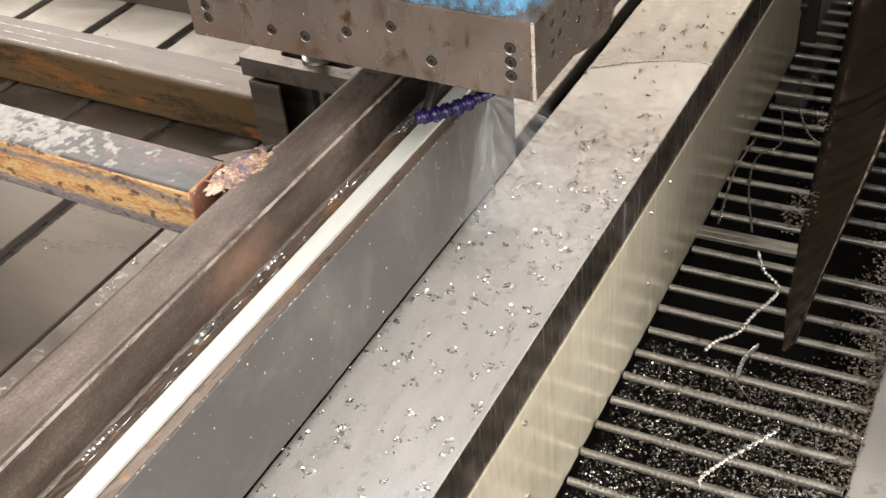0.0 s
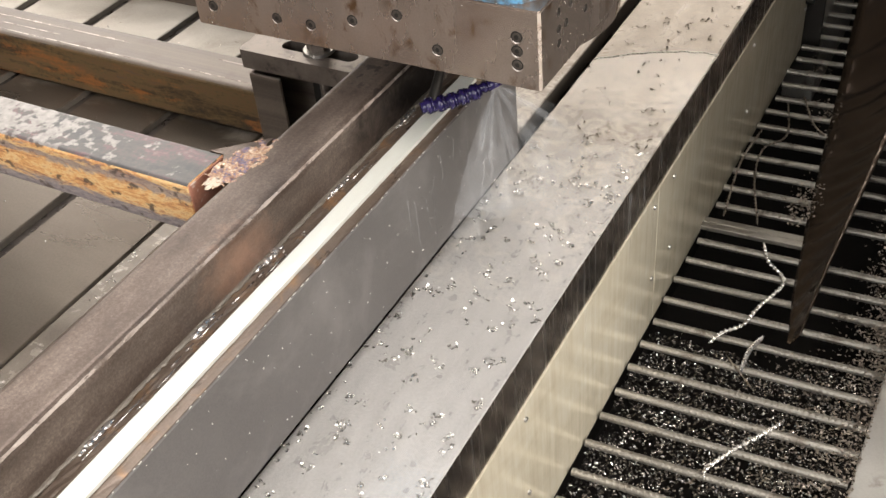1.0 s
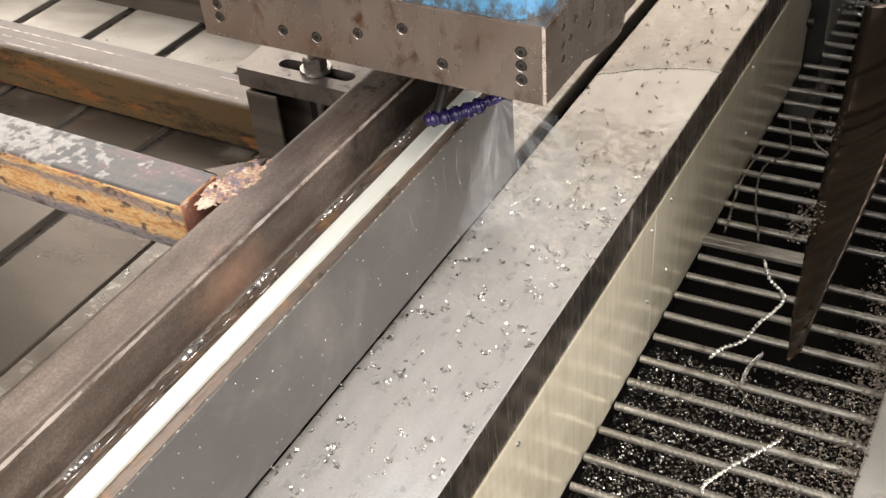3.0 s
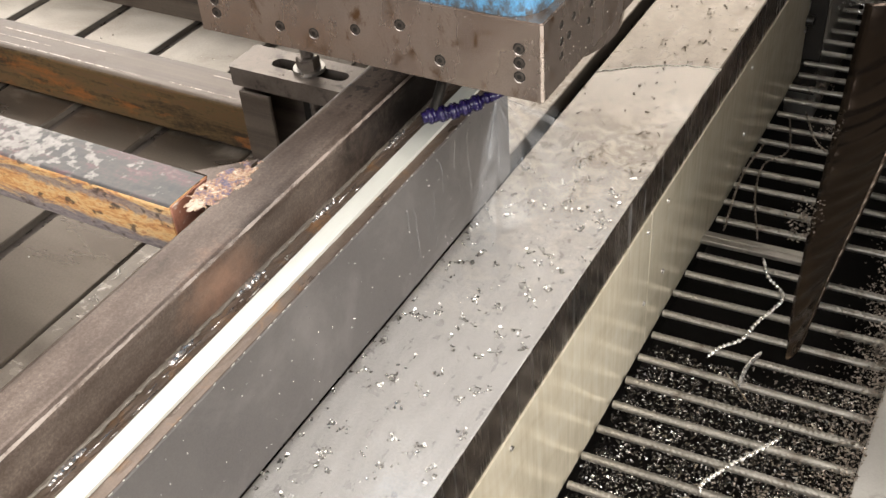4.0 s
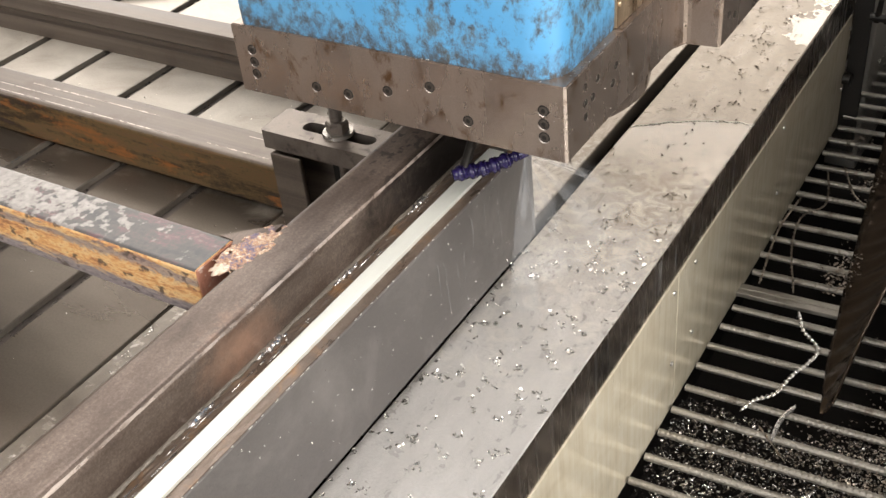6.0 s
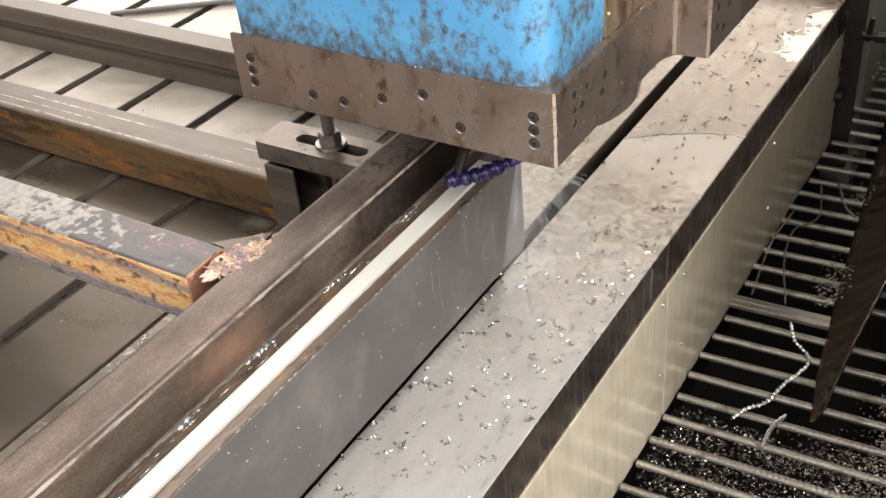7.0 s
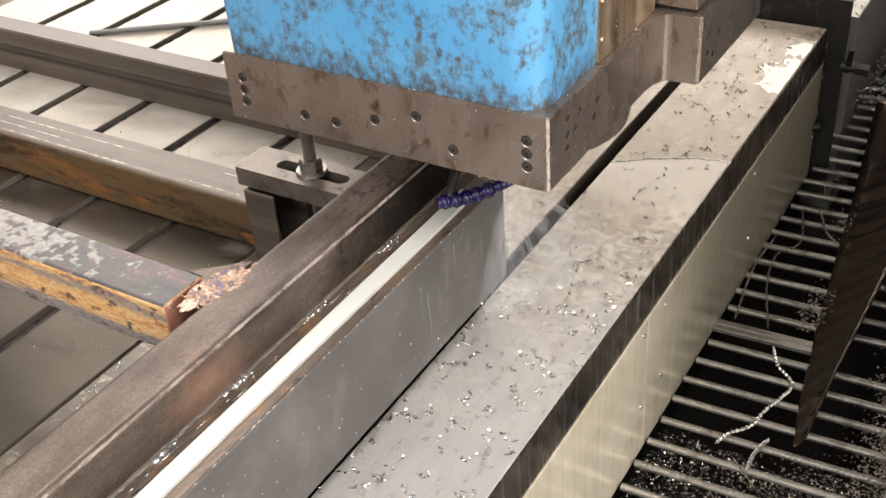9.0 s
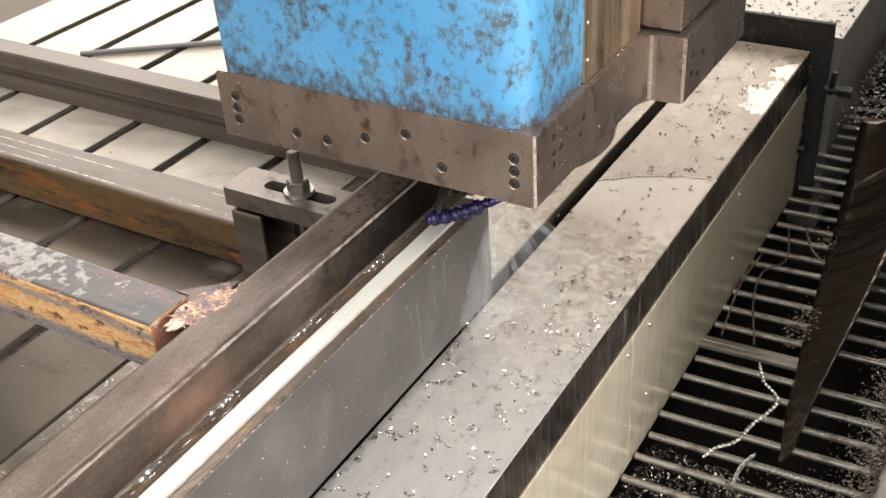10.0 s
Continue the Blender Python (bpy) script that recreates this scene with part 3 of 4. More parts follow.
def machine_table():
    t = thing("machine_table", "wet grey cast iron table with long T-slots", "machine table")
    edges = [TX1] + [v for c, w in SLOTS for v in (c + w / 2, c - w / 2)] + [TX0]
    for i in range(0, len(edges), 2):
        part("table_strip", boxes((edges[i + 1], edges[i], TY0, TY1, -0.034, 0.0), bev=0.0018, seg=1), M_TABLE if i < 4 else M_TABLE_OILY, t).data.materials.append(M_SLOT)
    # upright faces of the strips take a darker tone than the top
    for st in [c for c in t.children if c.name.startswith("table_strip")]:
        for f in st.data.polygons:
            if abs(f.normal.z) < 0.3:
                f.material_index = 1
    # undercut of the slots and the body below
    under = [TX1] + [v for c, w in SLOTS for v in (c + 0.024, c - 0.024)] + [TX0]
    for i in range(0, len(under), 2):
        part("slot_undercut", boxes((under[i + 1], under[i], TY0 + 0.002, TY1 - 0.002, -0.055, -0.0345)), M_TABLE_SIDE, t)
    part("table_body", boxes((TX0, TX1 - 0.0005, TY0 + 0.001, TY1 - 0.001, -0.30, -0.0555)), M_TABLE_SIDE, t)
    part("side_rail", boxes((TX1 + 0.0002, TX1 + 0.0016, TY0, TY1 - 0.001, -0.0865, -0.0015), bev=0.0005, seg=1), M_RAIL_EDGE, t, "dark oiled edge of the table")
    # yellow sheet panels on the side
    for y0, y1 in ((-1.69, -0.662), (-0.660, 0.449), (0.451, 1.515)):
        pn = part("side_panel", boxes((TX1 + 0.0002, TX1 + 0.0042, y0, y1, -0.384, -0.087), bev=0.0008, seg=1), M_BRASS, t, "brushed yellow metal side sheet")
        for y in (y0 + 0.075, (y0 + y1) / 2 + 0.028, y1 - 0.018):
            for z in (-0.113, -0.27):
                bm = bmesh.new()
                cyl(bm, (TX1 + 0.004, y, z), (TX1 + 0.0072, y, z), 0.0045, 0.0036, 12)
                part("panel_screw", bm, M_BOLT, pn)
    part("end_plate", boxes((-2.0, 0.040, 1.552, 1.566, -0.47, 0.058), bev=0.001, seg=1), M_SOOT, t, "black upright end plate")
    part("end_trough", boxes((-2.0, 0.0, TY1 - 0.001, 1.5525, -0.30, -0.05)), M_SLUDGE, t, "chip-filled gutter at the table end")
    bm = bmesh.new()
    cyl(bm, (0.038, 1.545, -0.100), (0.085, 1.545, -0.100), 0.010, None, 14)
    cyl(bm, (0.070, 1.545, -0.100), (0.102, 1.545, -0.100), 0.015, None, 6)
    part("stop_bolt", bm, M_BLACK, t)
    bm = bmesh.new()
    cyl(bm, (0.052, 1.545, -0.110), (0.058, 1.54, -0.052), 0.008, 0.006, 10)
    part("stop_lever", bm, M_BLACK, t)
    bm = bmesh.new()
    cyl(bm, (0.005, 1.505, -0.245), (0.022, 1.505, -0.245), 0.014, None, 14)
    part("side_bolt", bm, M_BLACK, t)
    # sludge lying in the slot beside the workpiece
    bm = boxes((-0.6345, -0.6060, -1.6, 1.5, -0.03, -0.003))
    tagged(part("slot_sludge", bm, M_SLUDGE, t, "coolant and swarf filling the slot"), kind="stuff")
    for c, w in SLOTS[3:]:
        tagged(part("slot_sludge", boxes((c - w / 2 + 0.0005, c + w / 2 - 0.0005, TY0 + 0.003, TY1 - 0.003, -0.033, -0.012)), M_TABLE_SIDE, t, "packed oily grime in the slot"), kind="stuff")
    MOVING.append(t)


machine_table()


# ---- the workpiece: a welded frame with one edge being milled ----
def blob(bm, p, r, seed, squash=0.6, along=1.0):
    rnd = random.Random(seed)
    res = bmesh.ops.create_icosphere(bm, subdivisions=2, radius=1.0)
    k = Vector((rnd.uniform(0.7, 1.3), rnd.uniform(0.8, 1.6) * along, squash * rnd.uniform(0.7, 1.2)))
    for v in res["verts"]:
        d = 1 + 0.35 * (noise.noise(v.co * 1.7 + Vector((seed, 0, 0))))
        v.co = Vector(p) + Vector((v.co.x * k.x, v.co.y * k.y, v.co.z * k.z)) * r * d


def frame_workpiece():
    w = thing("steel_frame_workpiece", "welded dark steel frame with a bright freshly milled edge", "workpiece")
    PX0, PX1, PY0, PY1 = -0.236, -0.1755, -1.5, 0.296
    bm = bmesh.new()
    prism(bm, [(PX0, 0.0435), (PX1, 0.0435), (PX1, 0.2108), (PX1 - 0.0016, 0.2125), (PX0, 0.2125)], "y", PY0, PY1)
    part("edge_plate", bm, M_MILL, w, "grey mill-scaled face of the thick plate")
    # unmilled wet strip, milled strip and rusty edge on the top
    def strip(name, x0, x1, h, mtl, seed, y1, label, rough=0.0006, nx=3, ny=400):
        bm = bmesh.new()
        rows = []
        for j in range(ny + 1):
            y = PY0 + (y1 - PY0) * j / ny
            rows.append([bm.verts.new((x0 + (x1 - x0) * i / nx, y, 0.2126 + h + rough * noise.noise(Vector((i * 0.9 + seed, y * 60, 0))))) for i in range(nx + 1)])
        for a, b in zip(rows, rows[1:]):
            for i in range(nx):
                bm.faces.new((a[i], a[i + 1], b[i + 1], b[i]))
        ex = bmesh.ops.extrude_face_region(bm, geom=bm.faces[:])
        for v in [g for g in ex["geom"] if isinstance(g, bmesh.types.BMVert)]:
            v.co.z = 0.2120
        return part(name, bm, mtl, w, label)
    strip("scale_strip", -0.2416, -0.2170, 0.0022, M_LEDGE, 3, PY1 - 0.001, "wet rusty unmilled strip", 0.0014, 8)
    strip("milled_strip", -0.2166, -0.1922, 0.0060, M_CUT, 9, 0.245, "bright milled strip", 0.0, 1, 10)
    strip("edge_strip", -0.1918, -0.1772, 0.0014, M_LEDGE, 17, PY1 - 0.001, "rusty chamfered edge", 0.0008, 3)
    bm = bmesh.new()
    y, r0 = PY0, random.Random(8)
    while y < 0.29:
        ln = r0.uniform(0.001, 0.006)
        cyl(bm, (-0.1768, y, 0.2123), (-0.1768, y + ln, 0.2123), 0.0003, 0.0005, 6)
        y += ln + r0.uniform(0.004, 0.035)
    tagged(part("edge_dashes", bm, M_CUT, w, "bright dashes along the plate's edge"), kind="stuff")
    bm = bmesh.new()
    tube(bm, "y", -0.3135, -0.2415, 0.19, 0.280, PY0, 0.33, 0.011, 0.006)
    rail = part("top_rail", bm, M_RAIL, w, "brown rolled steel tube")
    # the highlight along the rail's corner, laid on as a paler strip
    bm = bmesh.new()
    prev = None
    for j in range(361):
        y = PY0 + (0.329 - PY0) * j / 360
        wob = 5 * noise.noise(Vector((y * 55, 0, 0)))
        ring = []
        for a in (33 - wob, 40, 46, 52 + wob):
            r = 0.01115
            ring.append(bm.verts.new((-0.2525 + r * math.cos(radians(a)), y, 0.269 + r * math.sin(radians(a)))))
        if prev:
            for q in range(3):
                bm.faces.new((prev[q], prev[q + 1], ring[q + 1], ring[q]))
        prev = ring
    part("corner_highlight", bm, M_WORN_GLINT, rail, "pale strip for the corner's highlight", True)
    bm = bmesh.new()
    tube(bm, "y", -0.372, -0.2385, 0.0, 0.189, PY0, 0.33, 0.010, 0.008)
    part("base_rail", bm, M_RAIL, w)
    # weld seam between the rail and the plate, with bright fresh runs
    rnd = random.Random(5)
    bm = bmesh.new()
    y = PY0
    while y < 0.29:
        blob(bm, (-0.2405 + rnd.uniform(-0.001, 0.001), y, 0.2165), rnd.uniform(0.0028, 0.0040), int(y * 1e4) & 1023, 0.55, 2.6)
        y += rnd.uniform(0.004, 0.007)
    part("weld_seam", bm, M_SLOT, w, "dark weld seam", True)
    for yc in (-0.528, -0.362, -0.236, -0.085, -0.70, -0.86, 0.085):
        bm = bmesh.new()
        for i in range(11):
            r = 0.0058 * (1 - 0.5 * abs(i - 5) / 5) * rnd.uniform(0.7, 1.1)
            blob(bm, (-0.2375 + rnd.uniform(-0.0015, 0.002), yc + (i - 5) * 0.0046, 0.2155), r, i + int(abs(yc) * 1000), 0.7, 1.25)
        tagged(part("weld_bead", bm, M_WELD, w, "shiny fresh weld tack", True), kind="stuff")
    # glints of the wet unmilled strip, laid on as bright slivers
    bm = bmesh.new()
    for x, share in ((-0.2295, 0.65), (-0.2232, 0.4), (-0.2183, 0.5)):
        y = PY0
        while y < 0.10:
            ln = rnd.uniform(0.008, 0.055)
            if rnd.random() < share:
                q = x + rnd.uniform(-0.0006, 0.0006)
                cyl(bm, (q, y, 0.2150), (q + rnd.uniform(-0.0008, 0.0008), y + ln, 0.2150), 0.0008, 0.0006, 6)
            y += ln + rnd.uniform(0.002, 0.02)
    tagged(part("wet_glint", bm, M_WELD, w, "bright slivers for the wet glints beside the weld", True), kind="stuff")
    # cross member with an open rusty end
    cb = part("cross_member", tube(bmesh.new(), "x", -0.2215, -0.150, 0.203, 0.279, -2.0, -0.352, 0.006, 0.006), M_RUST, w, "rusty orange square tube with blotchy grey scale on top")
    cb.data.materials.append(M_SKIN)
    for f in cb.data.polygons:
        f.material_index = int(f.normal.z > 0.6)
    part("end_cap", boxes((-0.3535, -0.3505, -0.2195, -0.152, 0.205, 0.277), bev=0.0008, seg=1), M_INNER, cb, "red oxide end face")
    bm = bmesh.new()
    prism(bm, [(-0.372, -0.1505), (-0.3505, -0.1515), (-0.3137, -0.205), (-0.3137, -0.098)], "z", 0.2700, 0.2788)
    part("gusset", bm, M_RAIL, w, "spattered corner gusset")
    bm = bmesh.new()
    grid = {}
    NX, NY = 46, 84
    for i in range(NX + 1):
        for j in range(NY + 1):
            x, y = -0.352 + 0.070 * i / NX, -0.222 + 0.130 * j / NY
            u, v = (x + 0.318 - 0.10 * (y + 0.16)) / 0.024, (y + 0.160) / 0.052
            keep = 1.0 - u * u - v * v + 0.9 * noise.noise(Vector((x * 110, y * 110, 1))) + 0.5 * noise.noise(Vector((x * 300, y * 300, 4)))
            if keep > 0:
                z = 0.2798 + 0.0022 * min(keep, 0.5) + 0.0016 * noise.noise(Vector((x * 170, y * 170, 7)))
                grid[i, j] = bm.verts.new((x, y, z))
    for i in range(NX):
        for j in range(NY):
            q = [grid.get(k) for k in ((i, j), (i + 1, j), (i + 1, j + 1), (i, j + 1))]
            if all(q):
                bm.faces.new(q)
    part("weld_patch", bm, M_PATCH, w, "crusty pale and heat-tinted weld patch", True)
    for i in range(9):
        bm = bmesh.new()
        blob(bm, (-0.335 + rnd.uniform(-0.008, 0.018), -0.212 + rnd.uniform(-0.006, 0.012), 0.2802), rnd.uniform(0.003, 0.006), i * 7 + 40, 0.16)
        part("weld_spatter", bm, M_SLAG, w, "", True)
    MOVING.append(w)


frame_workpiece()


def beams():
    b = thing("steel_beam", "rusty brown square steel tube lying across the table", "steel beam", "beams on the table")
    bb = part("beam_body", tube(bmesh.new(), "x", 0.228, 0.316, 0.0005, 0.0914, -2.02, -0.385, 0.008, 0.006), M_BROWN, b)
    bb.data.materials.append(M_BEAM)
    for f in bb.data.polygons:
        f.material_index = int(f.normal.z > 0.5)
    # pale drawn scratches along the top
    for y, x0, x1 in ((0.2405, -1.9, -0.86), (0.2450, -0.80, -0.392), (0.262, -1.6, -1.1), (0.285, -1.3, -0.95), (0.2925, -0.75, -0.5)):
        part("scratch", boxes((x0, x1, y, y + 0.0016, 0.0914, 0.0917)), M_WORN_GLINT, bb, "pale scratch along the top face")
    MOVING.append(b)
    c = thing("steel_channel", "greyish brown grooved steel section lying across the table", "steel beam", "beams on the table")
    bm = bmesh.new()
    prism(bm, [(0.582, 0.0005), (0.640, 0.0005), (0.640, 0.048), (0.5915, 0.048), (0.590, 0.044), (0.582, 0.040)], "x", -2.03, -0.45)
    part("lower_flange", bm, M_BEAM, c)
    bm = bmesh.new()
    prism(bm, [(0.5915, 0.0482), (0.640, 0.0482), (0.640, 0.100), (0.586, 0.100), (0.582, 0.096), (0.582, 0.062), (0.593, 0.052)], "x", -2.03, -0.45)
    part("upper_flange", bm, M_BEAM, c)
    MOVING.append(c)
    r = thing("loose_bar", "thin dark steel bar lying on the table", "steel bar")
    bm = bmesh.new()
    cyl(bm, (-1.64, 0.800, 0.0075), (-1.02, 1.235, 0.0075), 0.0072, None, 8)
    part("bar_body", bm, M_MILL, r)
    MOVING.append(r)


beams()


def clamp():
    c = thing("strap_clamp", "dark steel strap clamp with a slotted bar, stud and nut", "clamp")
    # slotted bar
    x0, x1, y0, y1, z0, z1 = -0.570, -0.330, 0.152, 0.224, 0.190, 0.221
    sx0, sx1, sy, sr = -0.500, -0.392, 0.190, 0.0125
    bm = bmesh.new()
    hole = [(sx1 + sr * math.cos(radians(a)), sy + sr * math.sin(radians(a))) for a in range(-90, 91, 15)]
    hole += [(sx0 + sr * math.cos(radians(a)), sy + sr * math.sin(radians(a))) for a in range(90, 271, 15)]
    k = 0.003
    outer = [(x0 + k, y0), (x1 - k, y0), (x1, y0 + k), (x1, y1 - k), (x1 - k, y1), (x0 + k, y1), (x0, y1 - k), (x0, y0 + k)]
    for z in (z0, z1):
        rings = []
        for loop in (outer, hole):
            vs = [bm.verts.new((u, v, z)) for u, v in loop]
            rings += [bm.edges.new((vs[i], vs[(i + 1) % len(vs)])) for i in range(len(vs))]
        bmesh.ops.triangle_fill(bm, use_beauty=True, edges=rings)
    bm.verts.ensure_lookup_table()
    n0, n1 = len(outer), len(hole)
    half = n0 + n1
    for off, n in ((0, n0), (n0, n1)):
        for i in range(n):
            j = (i + 1) % n
            bm.faces.new((bm.verts[off + i], bm.verts[off + j], bm.verts[half + off + j], bm.verts[half + off + i]))
    part("clamp_bar", bm, M_CLAMP, c)
    bm = boxes((-0.556, -0.499, 0.1480, 0.1535, 0.0005, 0.184), (-0.556, -0.5505, 0.1536, 0.2135, 0.0005, 0.184), (-0.556, -0.41, 0.2136, 0.2190, 0.0005, 0.184), bev=0.0012, seg=1)
    part("support_channel", bm, M_BEAM, c, "upright brown steel channel under the clamp bar")
    part("packing_shim", boxes((-0.5500, -0.420, 0.166, 0.213, 0.1842, 0.1895)), M_BLACK, c)
    # black block added to stand for the dark space under the bar
    part("shade_filler", boxes((-0.478, -0.400, 0.200, 0.2130, 0.0005, 0.1838)), M_BLACK, c, "dark block added for the shade under the clamp")
    # threaded stud
    bm = bmesh.new()
    cx, cy = -0.447, 0.190
    cyl(bm, (cx, cy, -0.03), (cx, cy, 0.292), 0.0080, None, 20)
    turns, seg = 18, 14
    prev = None
    for i in range(turns * seg + 1):
        a = 2 * math.pi * i / seg
        z = 0.226 + 0.0036 * i / seg
        ring = [bm.verts.new((cx + r * math.cos(a), cy + r * math.sin(a), z + dz)) for r, dz in ((0.0079, 0.0), (0.0104, 0.0012), (0.0079, 0.0028))]
        if prev:
            for k2 in range(2):
                bm.faces.new((prev[k2], ring[k2], ring[k2 + 1], prev[k2 + 1]))
        prev = ring
    part("stud", bm, M_CLAMP, c, "threaded steel stud")
    bm = bmesh.new()
    cyl(bm, (cx, cy, 0.2212), (cx, cy, 0.2262), 0.0245, 0.0235, 32)
    part("washer", bm, M_BOLT, c)
    bm = bmesh.new()
    cyl(bm, (cx, cy, 0.2264), (cx, cy, 0.2420), 0.0178, None, 6)
    cyl(bm, (cx, cy, 0.2420), (cx, cy, 0.2440), 0.0175, 0.0150, 6)
    part("nut", bm, M_CLAMP, c, "hexagonal clamping nut")
    MOVING.append(c)


clamp()

# ---- the milling head, which stands still ----
HZ = 0.3487


def milling_head():
    h = thing("milling_head", "blue painted milling head on a brown steel plate, paint worn through", "milling head")
    # base plate with a step out to the side block
    ol = [(-0.494, 0.0), (-0.003, 0.0), (0.0, 0.003), (0.0, 0.300)]
    ol += [(0.018 - 0.018 * math.cos(radians(a)), 0.300 + 0.045 * math.sin(radians(a)) * 1.0) for a in range(15, 91, 15)]
    ol += [(0.056, 0.345), (0.060, 0.349), (0.060, 0.62), (-0.494, 0.62)]
    bm = bmesh.new()
    prism(bm, ol, "z", HZ, HZ + 0.1)
    es = [e for e in bm.edges if abs(e.verts[0].co.z - e.verts[1].co.z) < 1e-6]
    bmesh.ops.bevel(bm, geom=es, offset=0.0016, segments=2, affect="EDGES")
    plate = part("base_plate", bm, M_PLATE, h, "brown-tinted ground steel plate")
    plate.data.materials.append(M_EDGE)
    for f in plate.data.polygons:
        if f.area < 0.002 and 0.1 < abs(f.normal.z) < 0.95 or (abs(f.normal.x) > 0.3 and f.normal.y < -0.3 and f.center.y < 0.01):
            f.material_index = 1
    # counterbored cap screws: front row and end groups
    front = [(-0.029, 0.414), (-0.029, 0.3965), (-0.029, 0.3787), (-0.465, 0.4145), (-0.465, 0.3965), (-0.465, 0.3787),
             (-0.1323, 0.3782), (-0.1837, 0.4142), (-0.2483, 0.3958), (-0.312, 0.3786), (-0.3634, 0.3788)]
    for x, z in front:
        screw(plate, (x, 0.0, z), (0, -1, 0))
    for y, z in ((0.050, 0.425), (0.050, 0.404), (0.050, 0.386), (0.071, 0.402), (0.084, 0.420), (0.137, 0.412), (0.128, 0.392)):
        screw(plate, (0.0, y, z), (1, 0, 0), 0.0042)
    for y, z in ((0.375, 0.412), (0.375, 0.385), (0.400, 0.375), (0.420, 0.402)):
        screw(plate, (0.060, y, z), (1, 0, 0), 0.0042)
    # blue casting with rounded uprights and a slight draft
    bm = bmesh.new()
    base = [p for p in rounded(-0.480, -0.012, 0.003, 0.300, 0.042, 8) if p[0] > -0.40]
    base += [(-0.474, 0.300), (-0.480, 0.294), (-0.480, 0.013), (-0.477, 0.006), (-0.470, 0.003)]
    base.sort(key=lambda p: math.atan2(p[1] - 0.15, p[0] + 0.23))
    lo = [bm.verts.new((u, v, HZ + 0.1002)) for u, v in base]
    hi = [bm.verts.new((-0.23 + (u + 0.23) * 1.05, 0.15 + (v - 0.15) * 1.03, HZ + 0.75)) for u, v in base]
    bm.faces.new(lo)
    bm.faces.new(hi)
    for i in range(len(lo)):
        j = (i + 1) % len(lo)
        bm.faces.new((lo[i], lo[j], hi[j], hi[i]))
    body = part("blue_casting", bm, M_BLUE, h, "light blue enamelled casting with rubbed paint", True)
    body.location = (0, 0, HZ + 0.1)
    for v in body.data.vertices:
        v.co.z -= HZ + 0.1
    body.data.set_sharp_from_angle(angle=radians(40))
    bm = boxes((-0.30, -0.008, 0.158, 0.345, HZ + 0.1003, HZ + 0.78), bev=0.002, seg=2)
    part("bare_panel", bm, M_BARE, h, "golden stained bare steel panel")
    for i in range(9):
        bm = bmesh.new()
        z = HZ + 0.13 + 0.05 * i
        cyl(bm, (-0.0085, 0.166, z), (-0.0055, 0.166, z), 0.004, 0.003, 10)
        part("panel_rivet", bm, M_BARE, h)
    # hidden block added behind the casting to shade the space under the head
    part("shade_block", boxes((-0.42, -0.03, 0.302, 1.00, HZ + 0.1004, HZ + 1.6), bev=0.004), M_BLUE, h)
    part("upper_block", boxes((-0.10, 0.050, 0.352, 0.62, HZ + 0.106, HZ + 0.8), bev=0.003), M_PLATE, h, "dark steel block above the side step")
    # black strip that stands for the shade in the gap
    part("gap_shade", boxes((-0.10, 0.044, 0.358, 0.615, HZ + 0.1002, HZ + 0.106)), M_BLACK, h)
    # spindle flange, nose and face mill under the plate
    bm = bmesh.new()
    cyl(bm, (-0.165, 0.235, 0.318), (-0.165, 0.235, HZ - 0.0003), 0.158, 0.163, 64)
    part("spindle_flange", bm, M_PLATE, h)
    bm = bmesh.new()
    cyl(bm, (-0.205, 0.235, 0.250), (-0.205, 0.235, 0.3178), 0.066, 0.090, 40)
    part("spindle_nose", bm, M_BLACK, h)
    cutter = thing("face_mill", "dark face mill cutter on the spindle nose", "milling cutter", at=(-0.205, 0.235, 0.2115))
    bm = bmesh.new()
    cyl(bm, (0, 0, 0.004), (0, 0, 0.050), 0.036, 0.034, 32)
    part("cutter_body", bm, M_BLACK, cutter)
    for i in range(6):
        a = 2 * math.pi * i / 6
        bm = boxes((-0.004, 0.004, -0.006, 0.006, 0.0, 0.013), bev=0.001, seg=1)
        bm.transform(Matrix.Rotation(a, 4, "Z") @ Matrix.Translation((0.037, 0, 0)))
        part("insert", bm, M_BARE, cutter)


def head_specks():
    rnd = random.Random(61)
    spots = [(rnd.uniform(-0.48, -0.012), rnd.uniform(0.001, 0.004), HZ + 0.1003) for _ in range(46)]
    spots += [(rnd.uniform(-0.008, -0.002), rnd.uniform(0.01, 0.33), HZ + 0.1003) for _ in range(40)]
    stuff("ledge_chips", flakes(spots, 0.0022, 62), M_CHIP, "tiny bright chips on the ledge of the plate", "metal chips")
    bm = bmesh.new()
    for _ in range(20):
        r = rnd.uniform(0.0003, 0.0008)
        bmesh.ops.create_icosphere(bm, subdivisions=1, radius=r, matrix=Matrix.Translation((rnd.uniform(-0.49, -0.006), -0.0002, rnd.uniform(HZ + 0.004, HZ + 0.095))))
    for _ in range(34):
        r = rnd.uniform(0.0003, 0.0008)
        bmesh.ops.create_icosphere(bm, subdivisions=1, radius=r, matrix=Matrix.Translation((0.0002, rnd.uniform(0.01, 0.30), rnd.uniform(HZ + 0.004, HZ + 0.095))))
    for _ in range(22):
        r = rnd.uniform(0.0003, 0.0008)
        bmesh.ops.create_icosphere(bm, subdivisions=1, radius=r, matrix=Matrix.Translation((-0.0078, rnd.uniform(0.17, 0.34), HZ + 0.1 + abs(rnd.gauss(0, 0.1)) + 0.003)))
    tagged(link("head_droplets", bm, M_CHIP, None, "", True), "tiny bright drops and specks on the milling head", "droplets", kind="stuff")


